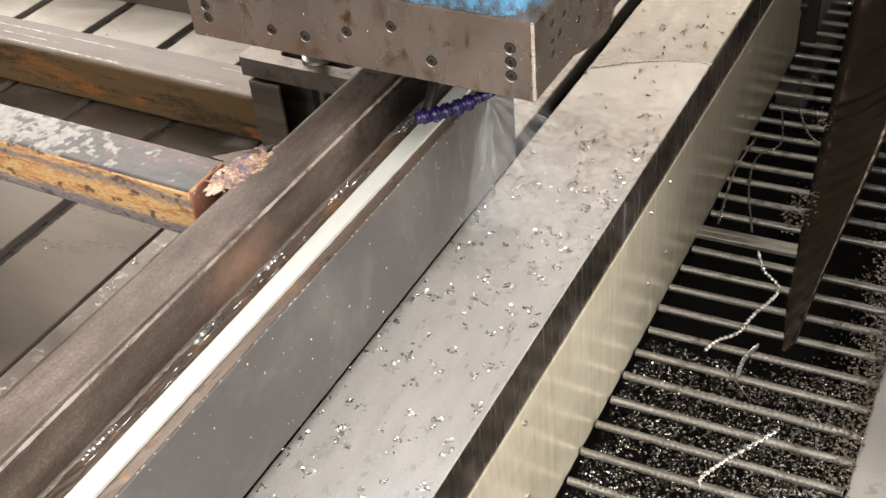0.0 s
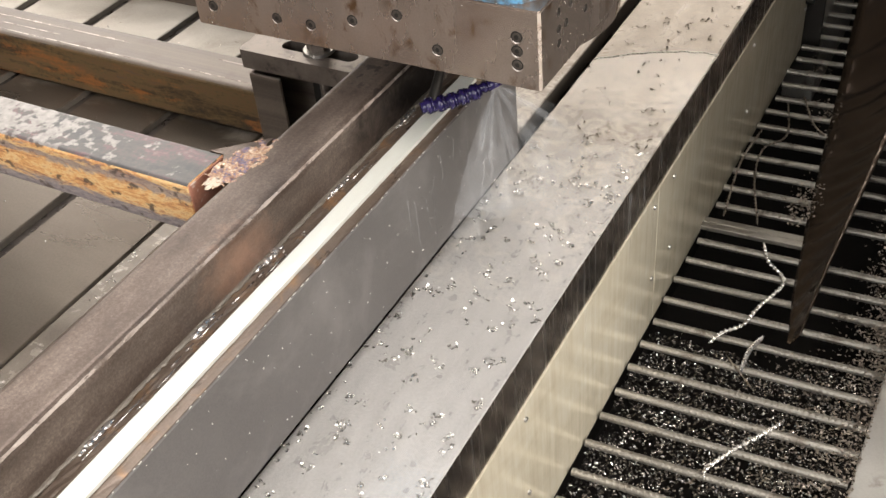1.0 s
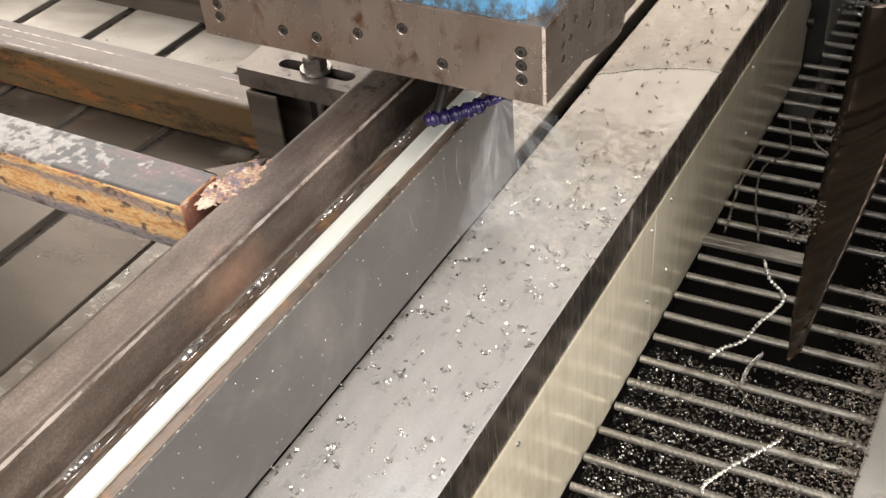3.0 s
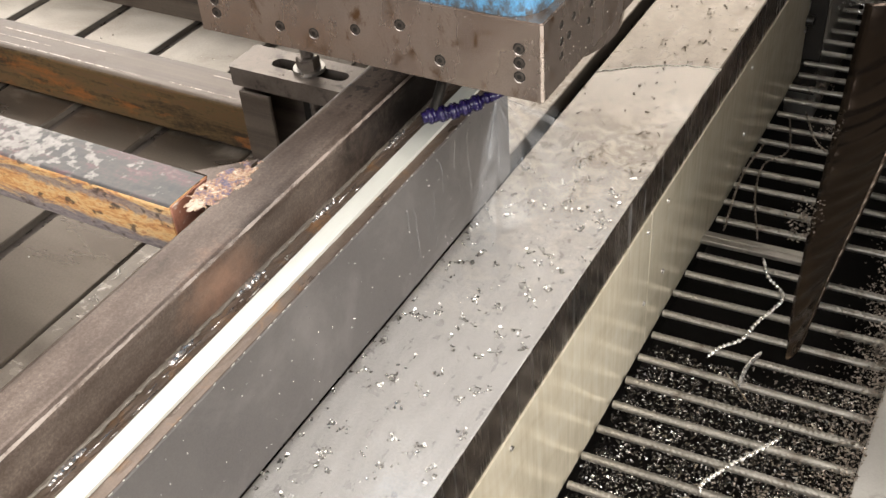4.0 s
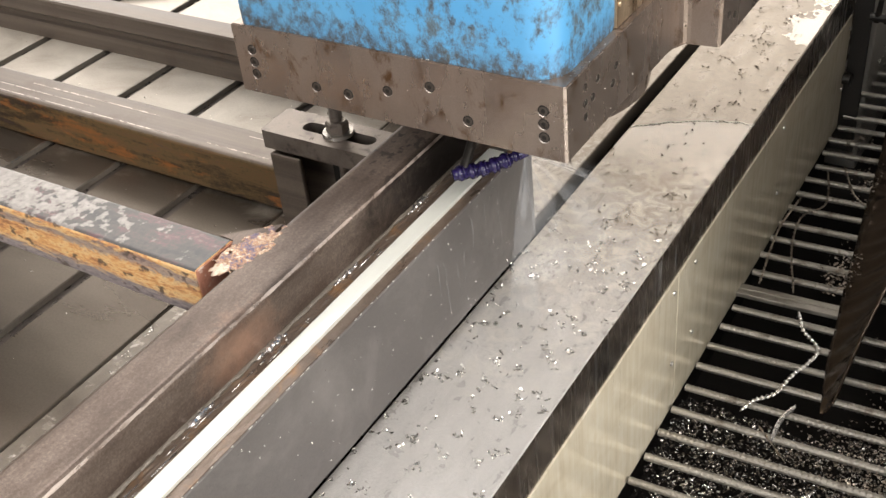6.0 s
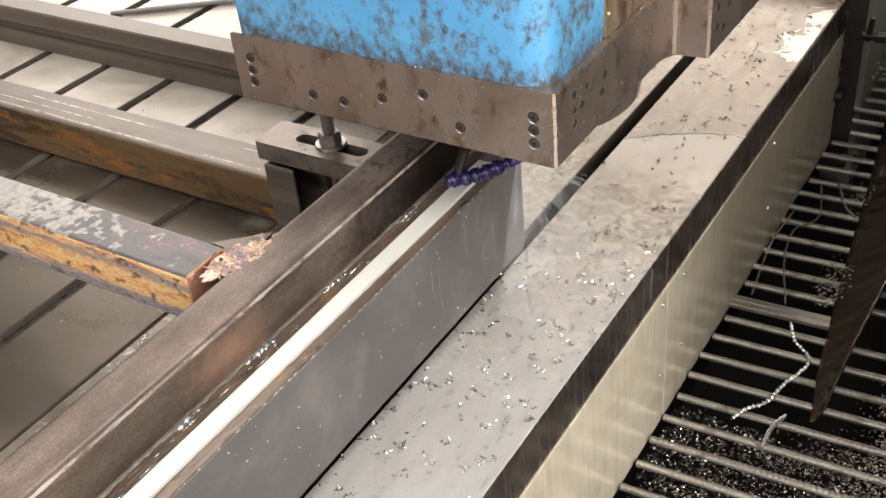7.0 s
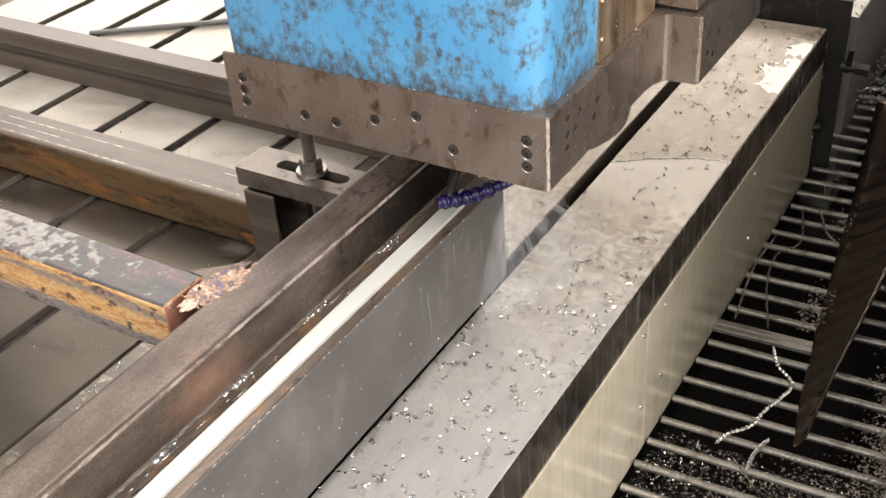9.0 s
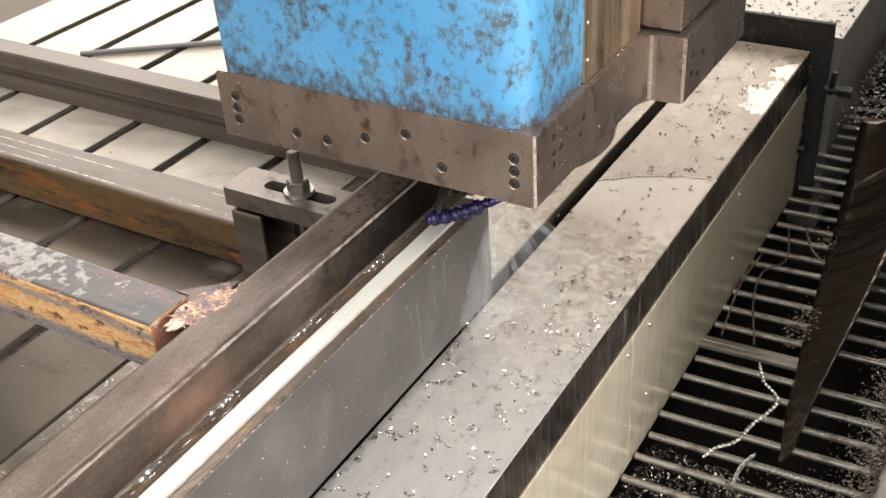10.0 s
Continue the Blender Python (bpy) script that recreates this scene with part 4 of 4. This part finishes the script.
def screw(parent, at, n, r=0.0062):
    """A cap screw head in its counterbore: black ring and hexagon socket that paint the recesses' shade, and the head.
    """
    n, at = Vector(n), Vector(at)
    bm = bmesh.new()
    cyl(bm, at - n * 0.002, at + n * 0.0003, r * 1.18, None, 20)
    seat = part("counterbore", bm, M_BLACK, parent)
    bm = bmesh.new()
    cyl(bm, at, at + n * 0.0006, r * 0.98, r * 0.86, 18)
    part("screw_head", bm, M_SCREW, seat)
    bm = bmesh.new()
    cyl(bm, at + n * 0.0003, at + n * 0.0009, r * 0.50, None, 6)
    part("hex_socket", bm, M_BLACK, seat)
    # glint on the lower lip of the counterbore, painted as a pale crescent
    side = Vector((0, 0, 1)).cross(n)
    bm = bmesh.new()
    arc = [radians(200 + 130 * i / 10) for i in range(11)]
    rims = [[bm.verts.new(at + n * h + (side * math.cos(a) + Vector((0, 0, 1)) * math.sin(a)) * r * k) for a in arc] for k, h in ((1.06, 0.0004), (1.28, 0.0009))]
    for i in range(10):
        bm.faces.new((rims[0][i], rims[0][i + 1], rims[1][i + 1], rims[1][i]))
    part("rim_glint", bm, M_EDGE, seat, "pale crescent for the rim's glint")


milling_head()
head_specks()


# ---- coolant hose, spray and film ----
NOZ = Vector((-0.119, 0.110, 0.272))


def coolant():
    hs = thing("coolant_hose", "purple jointed plastic coolant hose under the head", "hose")
    a, b = Vector((-0.182, 0.046, 0.263)), Vector((-0.128, 0.100, 0.272))
    n = 6
    for i in range(n):
        f = i / (n - 1)
        p = a.lerp(b, f) + Vector((0, 0, -0.004 * math.sin(f * 3.1)))
        d = (b - a).normalized()
        bm = bmesh.new()
        r = 0.0112 if i < n - 1 else 0.008
        res = bmesh.ops.create_uvsphere(bm, u_segments=20, v_segments=12, radius=r)
        for v in res["verts"]:
            v.co.z *= 0.62
        cyl(bm, (0, 0, -0.010), (0, 0, 0.010), r * 0.74, r * 0.66, 18)
        cyl(bm, (0, 0, 0.0042), (0, 0, 0.0066), r * 0.98, r * 0.92, 20)
        bm.transform(Matrix.Translation(p) @ d.to_track_quat("Z", "Y").to_matrix().to_4x4())
        part("hose_joint", bm, M_PURPLE, hs, "", True)
    bm = bmesh.new()
    cyl(bm, b + d * 0.006, NOZ + d * 0.010, 0.0075, 0.0035, 18)
    part("nozzle", bm, M_PURPLE, hs, "", True)
    bm = bmesh.new()
    cyl(bm, a + d * 0.004, a + Vector((-0.005, 0.10, 0.0865)), 0.007, None, 14)
    part("feed_pipe", bm, M_BLACK, hs)
    # the spray: rigid streaks that fan out from the nozzle
    sp = thing("coolant_spray", "white fan of sprayed coolant from the nozzle", "spray", at=NOZ)
    rnd = random.Random(11)
    fans = [bmesh.new() for _ in range(4)]
    jets = ((4, -9, 0.10), (12, -20, 0.10), (-8, -34, 0.10), (-30, -52, 0.10), (-62, -66, 0.10), (-80, -60, 0.09))
    for i in range(190):
        az0, el0, reach = jets[i % len(jets)]
        az, el = radians(rnd.gauss(az0, 5)), radians(rnd.gauss(el0, 4))
        d = Vector((math.cos(el) * math.cos(az), math.cos(el) * math.sin(az), math.sin(el)))
        s0 = rnd.uniform(0.0, 0.7) * reach
        ln = rnd.uniform(0.015, 0.045)
        p0 = d * s0 + Vector((0, 0, -0.9 * s0 ** 2))
        p1 = d * (s0 + ln) + Vector((0, 0, -0.9 * (s0 + ln) ** 2))
        cyl(fans[i % 4], p0, p1, 0.00022, 0.00048, 5)
    for f in fans:
        tagged(part("spray_streak", f, M_SPRAY, sp), kind="stuff")
    # soft veils of fine mist
    for k, (a0, a1, drop, reach) in enumerate(((-80, -35, 0.13, 0.10), (-60, 0, 0.09, 0.12), (-25, 35, 0.05, 0.13), (-95, -60, 0.16, 0.07))):
        bm = bmesh.new()
        rows = []
        for i in range(9):
            az = radians(a0 + (a1 - a0) * i / 8)
            rows.append([bm.verts.new((reach * q * math.cos(az), reach * q * math.sin(az) - 0.02 * q, -drop * q * (0.4 + 0.6 * q) - 0.012 * k * q)) for q in (0.04, 0.25, 0.5, 0.75, 1.0)])
        for r0, r1 in zip(rows, rows[1:]):
            for q in range(4):
                bm.faces.new((r0[q], r0[q + 1], r1[q + 1], r1[q]))
        part("mist_veil", bm, M_MIST, sp, "", True)
    dr = thing("coolant_drops", "small coolant drops flying off the cut", "spray", at=NOZ)
    for k in range(3):
        bm = bmesh.new()
        for i in range(28):
            p = Vector((rnd.uniform(-0.02, 0.16), rnd.uniform(-0.16, 0.10), rnd.uniform(-0.25, 0.0)))
            cyl(bm, p, p + Vector((0.001, -0.001, -0.006)), 0.0002, 0.0004, 5)
        tagged(part("flying_spray", bm, M_DROP, dr), kind="stuff")
    # runs of coolant down the face of the plate
    for i in range(14):
        y = rnd.uniform(-0.05, 0.19)
        z1 = rnd.uniform(0.12, 0.198)
        bm = bmesh.new()
        cyl(bm, (-0.1752, y, z1 - rnd.uniform(0.03, 0.10)), (-0.1752, y + rnd.uniform(-0.004, 0.004), z1), 0.0003, 0.0007, 6)
        o = part("coolant_run", bm, M_SPRAY)
        tagged(o, "thin coolant run down the plate face", "spray", "coolant runs")
    # runs down the table's edge and its side sheet
    for i in range(14):
        y = rnd.gauss(0.28, 0.2)
        bm = bmesh.new()
        z1 = rnd.uniform(-0.05, -0.002)
        ln = rnd.uniform(0.03, 0.085) if i % 3 else rnd.uniform(0.1, 0.2)
        x = 0.0018 if z1 - ln > -0.085 else 0.0044
        cyl(bm, (x, y + rnd.uniform(-0.003, 0.003), z1 - ln), (x, y, z1 if x < 0.003 else min(z1, -0.09)), 0.0004, 0.0010, 6)
        o = part("coolant_run", bm, M_SPRAY)
        tagged(o, "thin coolant run down the side of the table", "spray", "coolant runs")
    # the film on the table, with an uneven raised rim
    bm = bmesh.new()
    xs = np.linspace(-0.200, 0.002, 30)
    far = [0.655 + 0.09 * (1 - ((0.002 - x) / 0.2) ** 1.8) + 0.006 * noise.noise(Vector((x * 60, 0, 0))) for x in xs]
    ys = np.linspace(0.0, 1.0, 40)
    grid = [[bm.verts.new((x, -0.95 + (f + 0.95) * s, 0.0011)) for s in ys] for x, f in zip(xs, far)]
    for g0, g1 in zip(grid, grid[1:]):
        for i in range(len(ys) - 1):
            bm.faces.new((g0[i], g1[i], g1[i + 1], g0[i + 1]))
    film = thing("coolant_film", "thin wet coolant film with a pale rim on the table", "coolant puddle")
    part("film_sheet", bm, M_FILM, film)
    bm = bmesh.new()
    for x0, f0, x1, f1 in zip(xs, far, xs[1:], far[1:]):
        cyl(bm, (x0, f0, 0.0004), (x1, f1, 0.0004), 0.0018, None, 8)
    part("film_rim", bm, M_FOAM, film, "pale foamy rim", True)
    for k, (x0, x1, y0, y1) in enumerate(((-0.070, -0.002, 1.33, 1.49), (-0.085, -0.002, 1.14, 1.33))):
        bm = bmesh.new()
        grid, nx, ny = {}, 40, 80
        for i in range(nx + 1):
            for j in range(ny + 1):
                x, y = x0 + (x1 - x0) * i / nx, y0 + (y1 - y0) * j / ny
                u, w = (x - x1) / (x1 - x0), 2 * (y - y0) / (y1 - y0) - 1
                if 0.62 - u * u - 0.7 * w * w + 0.55 * noise.noise(Vector((x * 38, y * 26, k))) + 0.40 * noise.noise(Vector((x * 110, y * 80, k + 3))) > 0:
                    grid[i, j] = bm.verts.new((x, y, 0.0012))
        for i in range(nx):
            for j in range(ny):
                q = [grid.get(c) for c in ((i, j), (i + 1, j), (i + 1, j + 1), (i, j + 1))]
                if all(q):
                    bm.faces.new(q)
        o = tagged(link("puddle", bm, M_PUDDLE, None, "", True), "small bright coolant puddle on the table edge", "coolant puddle", "puddles")
        MOVING.append(o)
    return sp, dr


SPRAY, DROPS = coolant()


# ---- chip gutter beside the table ----
GZ = -0.374
ROD_Y = [0.370 + 0.0627 * i for i in range(-16, 27) if i != 6]


def rebar_mesh():
    """A ribbed bar along x, 0.4 m long."""
    bm = bmesh.new()
    cyl(bm, (0, 0, 0), (0.395, 0, 0), 0.0066, None, 12)
    for i in range(38):
        x = 0.006 + 0.0101 * i
        cyl(bm, (x - 0.0016, 0, -0.0012), (x + 0.0016, 0, 0.0012), 0.0075, None, 10)
    me = bpy.data.meshes.new("bar")
    bm.to_mesh(me)
    bm.free()
    me.materials.append(M_REBAR)
    return me


def gutter():
    g = thing("bar_grating", "grating of ribbed steel bars over a dark chip gutter", "grating")
    me = rebar_mesh()
    rnd = random.Random(2)
    for y in ROD_Y:
        ob = new("bar", me)
        ob.parent = g
        ob.location = (0.009 + rnd.uniform(-0.003, 0.004), y - 0.007 + rnd.uniform(-0.002, 0.002), GZ)
        ob.rotation_euler = (rnd.uniform(0, 6), 0, radians(3.0 + rnd.uniform(-0.4, 0.4)))
    for x in (0.385,):
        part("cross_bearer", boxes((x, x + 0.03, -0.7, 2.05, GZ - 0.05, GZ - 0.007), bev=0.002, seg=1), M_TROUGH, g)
    f = thing("flat_bar", "pale flat steel bar laid across the grating", "steel bar")
    bm = boxes((-0.02, 0.208, -0.017, -0.001, -0.006, 0.004), (-0.02, 0.210, 0.003, 0.019, -0.006, 0.002), bev=0.001, seg=1)
    bm.transform(pose(0.0, 0.735, GZ, 0, 0, 3))
    part("bar_body", bm, M_REBAR, f)
    tr = thing("chip_trough", "black trough under the grating, its shade put into the colour", "trough", kind="structure")
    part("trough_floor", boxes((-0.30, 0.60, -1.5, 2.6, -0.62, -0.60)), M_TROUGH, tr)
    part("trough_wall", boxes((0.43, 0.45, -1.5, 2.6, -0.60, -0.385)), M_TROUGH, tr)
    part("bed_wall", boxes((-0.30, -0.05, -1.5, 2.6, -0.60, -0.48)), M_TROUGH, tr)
    p = thing("floor_plate", "pale worn steel cover plate beside the grating", "cover plate", kind="structure")
    part("plate_body", boxes((0.408, 2.2, -1.5, 1.25, -0.384, -0.366), bev=0.002, seg=1), M_FLOORP, p)
    part("plate_support", boxes((0.452, 2.2, -1.5, 1.25, -0.99, -0.385)), M_TROUGH, p)
    # dark curved guard sheet leaning over the bars
    st = [(0.243, 0.262, 0.455, -0.364, -0.335), (0.214, 0.268, 0.62, -0.366, -0.302), (0.185, 0.277, 0.85, -0.366, -0.298), (0.160, 0.286, 1.08, -0.366, -0.285),
          (0.140, 0.292, 1.28, -0.350, -0.235), (0.128, 0.290, 1.40, -0.300, -0.150), (0.128, 0.280, 1.46, -0.180, -0.100)]
    bm = bmesh.new()
    rows = []
    n = 8
    fine = []
    for a, b in zip(st, st[1:]):
        for i in range(16):
            fine.append([u + (v - u) * i / 16 for u, v in zip(a, b)])
    fine.append(list(st[-1]))
    for x0, x1, y, z0, z1 in fine:
        rows.append([bm.verts.new((x0 + (x1 - x0) * k / n, y + 0.01 * noise.noise(Vector((k, y * 8, 0))), z0 + (z1 - z0) * (k / n) ** 1.6 + 0.0022 * math.sin(2 * math.pi * (y - 0.35 * k / n * 0.1) / 0.058))) for k in range(n + 1)])
    for a, b in zip(rows, rows[1:]):
        for k in range(n):
            bm.faces.new((a[k], a[k + 1], b[k + 1], b[k]))
    ex = bmesh.ops.extrude_face_region(bm, geom=bm.faces[:])
    for v in [q for q in ex["geom"] if isinstance(q, bmesh.types.BMVert)]:
        v.co += Vector((0.002, 0, -0.003))
    gs = thing("guard_sheet", "dark glossy bent sheet guard lying on the grating", "guard sheet")
    part("sheet_body", bm, M_GUARD, gs, "", True)
    # machine bed behind the table end
    bd = thing("machine_bed", "pale grey machine bed cover strewn with chips", "machine bed", kind="structure")
    part("bed_cover", boxes((-1.9, 0.030, 1.62, 4.5, -0.60, -0.045), bev=0.003), M_FLOORP, bd)
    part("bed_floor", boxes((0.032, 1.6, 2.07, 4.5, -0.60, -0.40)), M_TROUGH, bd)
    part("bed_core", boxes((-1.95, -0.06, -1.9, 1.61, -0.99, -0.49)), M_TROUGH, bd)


gutter()


def curl(name, pts, r, pitch, seed, mtl, label):
    """A long ribbon chip, twisted about its path over the bars (pitch 0: a plain bow)."""
    bm = bmesh.new()
    rnd = random.Random(seed)
    P = [Vector((x, y, GZ + 0.011 + rnd.uniform(0, 0.004))) for x, y in pts]
    P = [2 * P[0] - P[1]] + P + [2 * P[-1] - P[-2]]
    samples = []
    for a, b, c, d in zip(P, P[1:], P[2:], P[3:]):
        k = max(3, int((c - b).length / 0.0009))
        for i in range(k):
            u = i / k
            samples.append(0.5 * (2 * b + (c - a) * u + (2 * a - 5 * b + 4 * c - d) * u * u + (3 * b - a - 3 * c + d) * u ** 3))
    prev, ang = None, 0.4
    for i, (c, e) in enumerate(zip(samples, samples[1:])):
        d = (e - c).normalized()
        ang += math.pi * (e - c).length / pitch * (0.8 + 0.4 * noise.noise(c * 60 + Vector((seed, 0, 0)))) if pitch else 0.0
        side = d.cross(Vector((0, 0, 1))).normalized()
        up = side.cross(d)
        fade = min(1.0, 0.35 + i / 25, 0.35 + (len(samples) - i) / 25)
        o = (side * math.cos(ang) + up * math.sin(ang)) * r * fade
        q = (up * math.cos(ang) - side * math.sin(ang)) * r * 0.36 * fade
        ring = [bm.verts.new(c + v) for v in (o + q * 0.4, o * 0.5 + q, -o * 0.5 + q, -o + q * 0.4, -o - q * 0.4, -o * 0.5 - q, o * 0.5 - q, o - q * 0.4)]
        if prev:
            for n in range(8):
                bm.faces.new((prev[n], prev[(n + 1) % 8], ring[(n + 1) % 8], ring[n]))
        else:
            bm.faces.new(ring[::-1])
        prev = ring
    bm.faces.new(prev)
    return tagged(link(name, bm, mtl), label, "metal chip", "long curled chips")


for i, (pts, r, pitch, mtl) in enumerate((
        ([(0.132, 0.702), (0.157, 0.649), (0.197, 0.605), (0.173, 0.519), (0.162, 0.466), (0.133, 0.430), (0.122, 0.394)], 0.0039, 0.0085, M_CHIP),
        ([(0.203, 0.453), (0.191, 0.402), (0.192, 0.351)], 0.0036, 0.0, M_CHIP),
        ([(0.286, 0.273), (0.250, 0.214), (0.225, 0.178), (0.202, 0.130), (0.207, 0.106)], 0.0040, 0.0085, M_CHIP),
        ([(0.046, 1.216), (0.078, 1.080), (0.046, 1.009), (0.061, 0.893), (0.108, 0.749)], 0.0026, 0.010, M_CHIPD),
        ([(0.072, 1.252), (0.120, 1.145), (0.161, 1.101)], 0.0030, 0.010, M_CHIPD),
        ([(0.024, 1.088), (0.017, 0.941), (0.039, 0.750)], 0.0030, 0.009, M_CHIPD),
        ([(0.158, 0.380), (0.225, 0.316)], 0.0018, 0.020, M_CHIPD))):
    curl("curled_chip", pts, r, pitch, i, mtl, ("long bright twisted steel chip on the grating", "thin dull twisted steel chip on the grating")[mtl is M_CHIPD])


# ---- swarf ----
def swarf():
    def on_strip(x, y):
        return all(abs(x - c) > w / 2 + 0.006 for c, w in SLOTS)
    near = clusters(-0.192, -0.008, -0.95, 0.42, 0.0, 230, 21, 0.0042, 2, 7, on_strip)
    line = clusters(-0.199, -0.186, -0.9, 0.30, 0.0, 46, 22, 0.003, 1, 4)
    a = stuff("table_chips", flakes(near + line, 0.0080, 1), M_CHIP, "bright curled steel chips scattered on the table", "metal chips")
    far = clusters(-0.19, -0.008, 0.42, 1.50, 0.0, 120, 23, 0.005, 2, 5, on_strip)
    far += clusters(-0.9, -0.25, 0.45, 1.50, 0.0, 260, 24, 0.006, 1, 4, on_strip)
    b = stuff("dark_table_chips", flakes(far, 0.0066, 2), M_CHIPD, "dull brown steel chips on the wet table", "metal chips")
    left = clusters(-1.9, -0.65, -0.6, 1.4, 0.0, 120, 25, 0.010, 1, 3, on_strip)
    left += clusters(-0.633, -0.608, -0.6, 0.2, -0.003, 30, 26, 0.006, 1, 3)
    c = stuff("sparse_chips", flakes(left, 0.0048, 3), M_CHIP, "few bright chips between the beams", "metal chips")
    d = stuff("workpiece_chips", flakes(clusters(-0.240, -0.222, -1.2, 0.2, 0.2155, 26, 27, 0.003, 1, 3), 0.0036, 4), M_CHIP, "wet bright chips along the weld", "metal chips")
    e = stuff("gutter_end_chips", flakes(clusters(-0.9, -0.01, 1.522, 1.55, -0.05, 160, 28, 0.006, 2, 6), 0.009, 5), M_CHIPD, "swarf in the table end gutter", "metal chips")
    rnd = random.Random(41)
    bm = bmesh.new()
    for _ in range(150):
        y, z = rnd.uniform(-0.75, 0.28), rnd.uniform(0.045, 0.205)
        r = rnd.uniform(0.0004, 0.0012)
        bmesh.ops.create_icosphere(bm, subdivisions=1, radius=1.0, matrix=Matrix.Translation((-0.1754, y, z)) @ Matrix.Diagonal((r * 0.5, r, r * rnd.uniform(1, 1.8), 1)))
    f = tagged(link("face_droplets", bm, M_CHIP, None, "", True), "tiny bright drops and specks on the plate face", "droplets", kind="stuff")
    MOVING.extend((a, b, c, d, e, f))
    # static heaps in and on the gutter
    rnd = random.Random(31)
    heap = []
    for _ in range(15000):
        x, y = rnd.uniform(0.0, 0.42), rnd.uniform(-0.5, 0.46)
        heap.append((x, y, -0.43 - 0.05 * abs(noise.noise(Vector((x * 7, y * 7, 0)))) + 0.02 * (x > 0.3)))
    stuff("gutter_chips", flakes(heap[::3], 0.0058, 6), M_CHIP, "bright chips under the bars", "metal chips")
    stuff("dull_gutter_chips", flakes([q for i, q in enumerate(heap) if i % 3], 0.0080, 16), M_CHIPW, "thick bed of wet black chips under the bars", "metal chips")
    side = []
    for _ in range(8500):
        y = rnd.uniform(-0.5, 1.1)
        w = 0.035 + 0.05 * max(0, noise.noise(Vector((0, y * 4, 3)))) + 0.05 * (y < 0.45)
        x = 0.412 - abs(rnd.gauss(0, w))
        side.append((x, y, GZ - 0.012 + 0.022 * max(0, 1 - (0.412 - x) / 0.08) + rnd.uniform(0, 0.006)))
    stuff("edge_chips", flakes(side, 0.0062, 7), M_CHIPD, "brown and silver chips heaped along the cover plate", "metal chips")
    tuft = []
    for cx, cy, n in ((0.172, 0.845, 170), (0.145, 1.19, 120), (0.075, 1.36, 60)):
        tuft += [(cx + rnd.gauss(0, 0.016), cy + rnd.gauss(0, 0.035), GZ + 0.006 + rnd.uniform(0, 0.02)) for _ in range(n)]
    stuff("chip_tufts", flakes(tuft, 0.0075, 8), M_CHIPD, "small tufts of swarf caught on the bars", "metal chips")
    bed = [(rnd.uniform(-1.0, 0.025), rnd.uniform(1.63, 3.0), -0.045) for _ in range(1900)]
    stuff("bed_chips", flakes(bed, 0.012, 9), M_CHIPD, "chips strewn over the machine bed", "metal chips")
    pile = [(rnd.uniform(0.04, 0.55), rnd.uniform(1.66, 2.9), -0.33 + rnd.uniform(0, 0.08)) for _ in range(7000)]
    stuff("chip_pile", flakes(pile, 0.011, 10), M_CHIP, "heap of bright silver chips beyond the table", "metal chips")


swarf()


# ---- what moves ----
def motions():
    for ob in MOVING:
        base = Matrix.LocRotScale(ob.location, ob.rotation_euler, None)
        walk(ob, [(t, Matrix.Translation((0, -FEED * t, 0)) @ base) for t in range(0, 11)])
    rnd = random.Random(77)
    walk(SPRAY, [(0.25 * i, pose(*NOZ, rnd.uniform(-4, 4), rnd.uniform(-4, 4), rnd.uniform(-9, 9))) for i in range(41)])
    walk(DROPS, [(0.25 * i, pose(*(NOZ + Vector((rnd.uniform(-0.006, 0.006), rnd.uniform(-0.006, 0.006), rnd.uniform(-0.02, 0.01)))),
                                 0, 0, rnd.uniform(-8, 8))) for i in range(41)])
    cutter = bpy.data.objects["face_mill"]
    walk(cutter, [(0.1 * i, pose(-0.205, 0.235, 0.2115, 0, 0, 77 * i)) for i in range(101)])


motions()
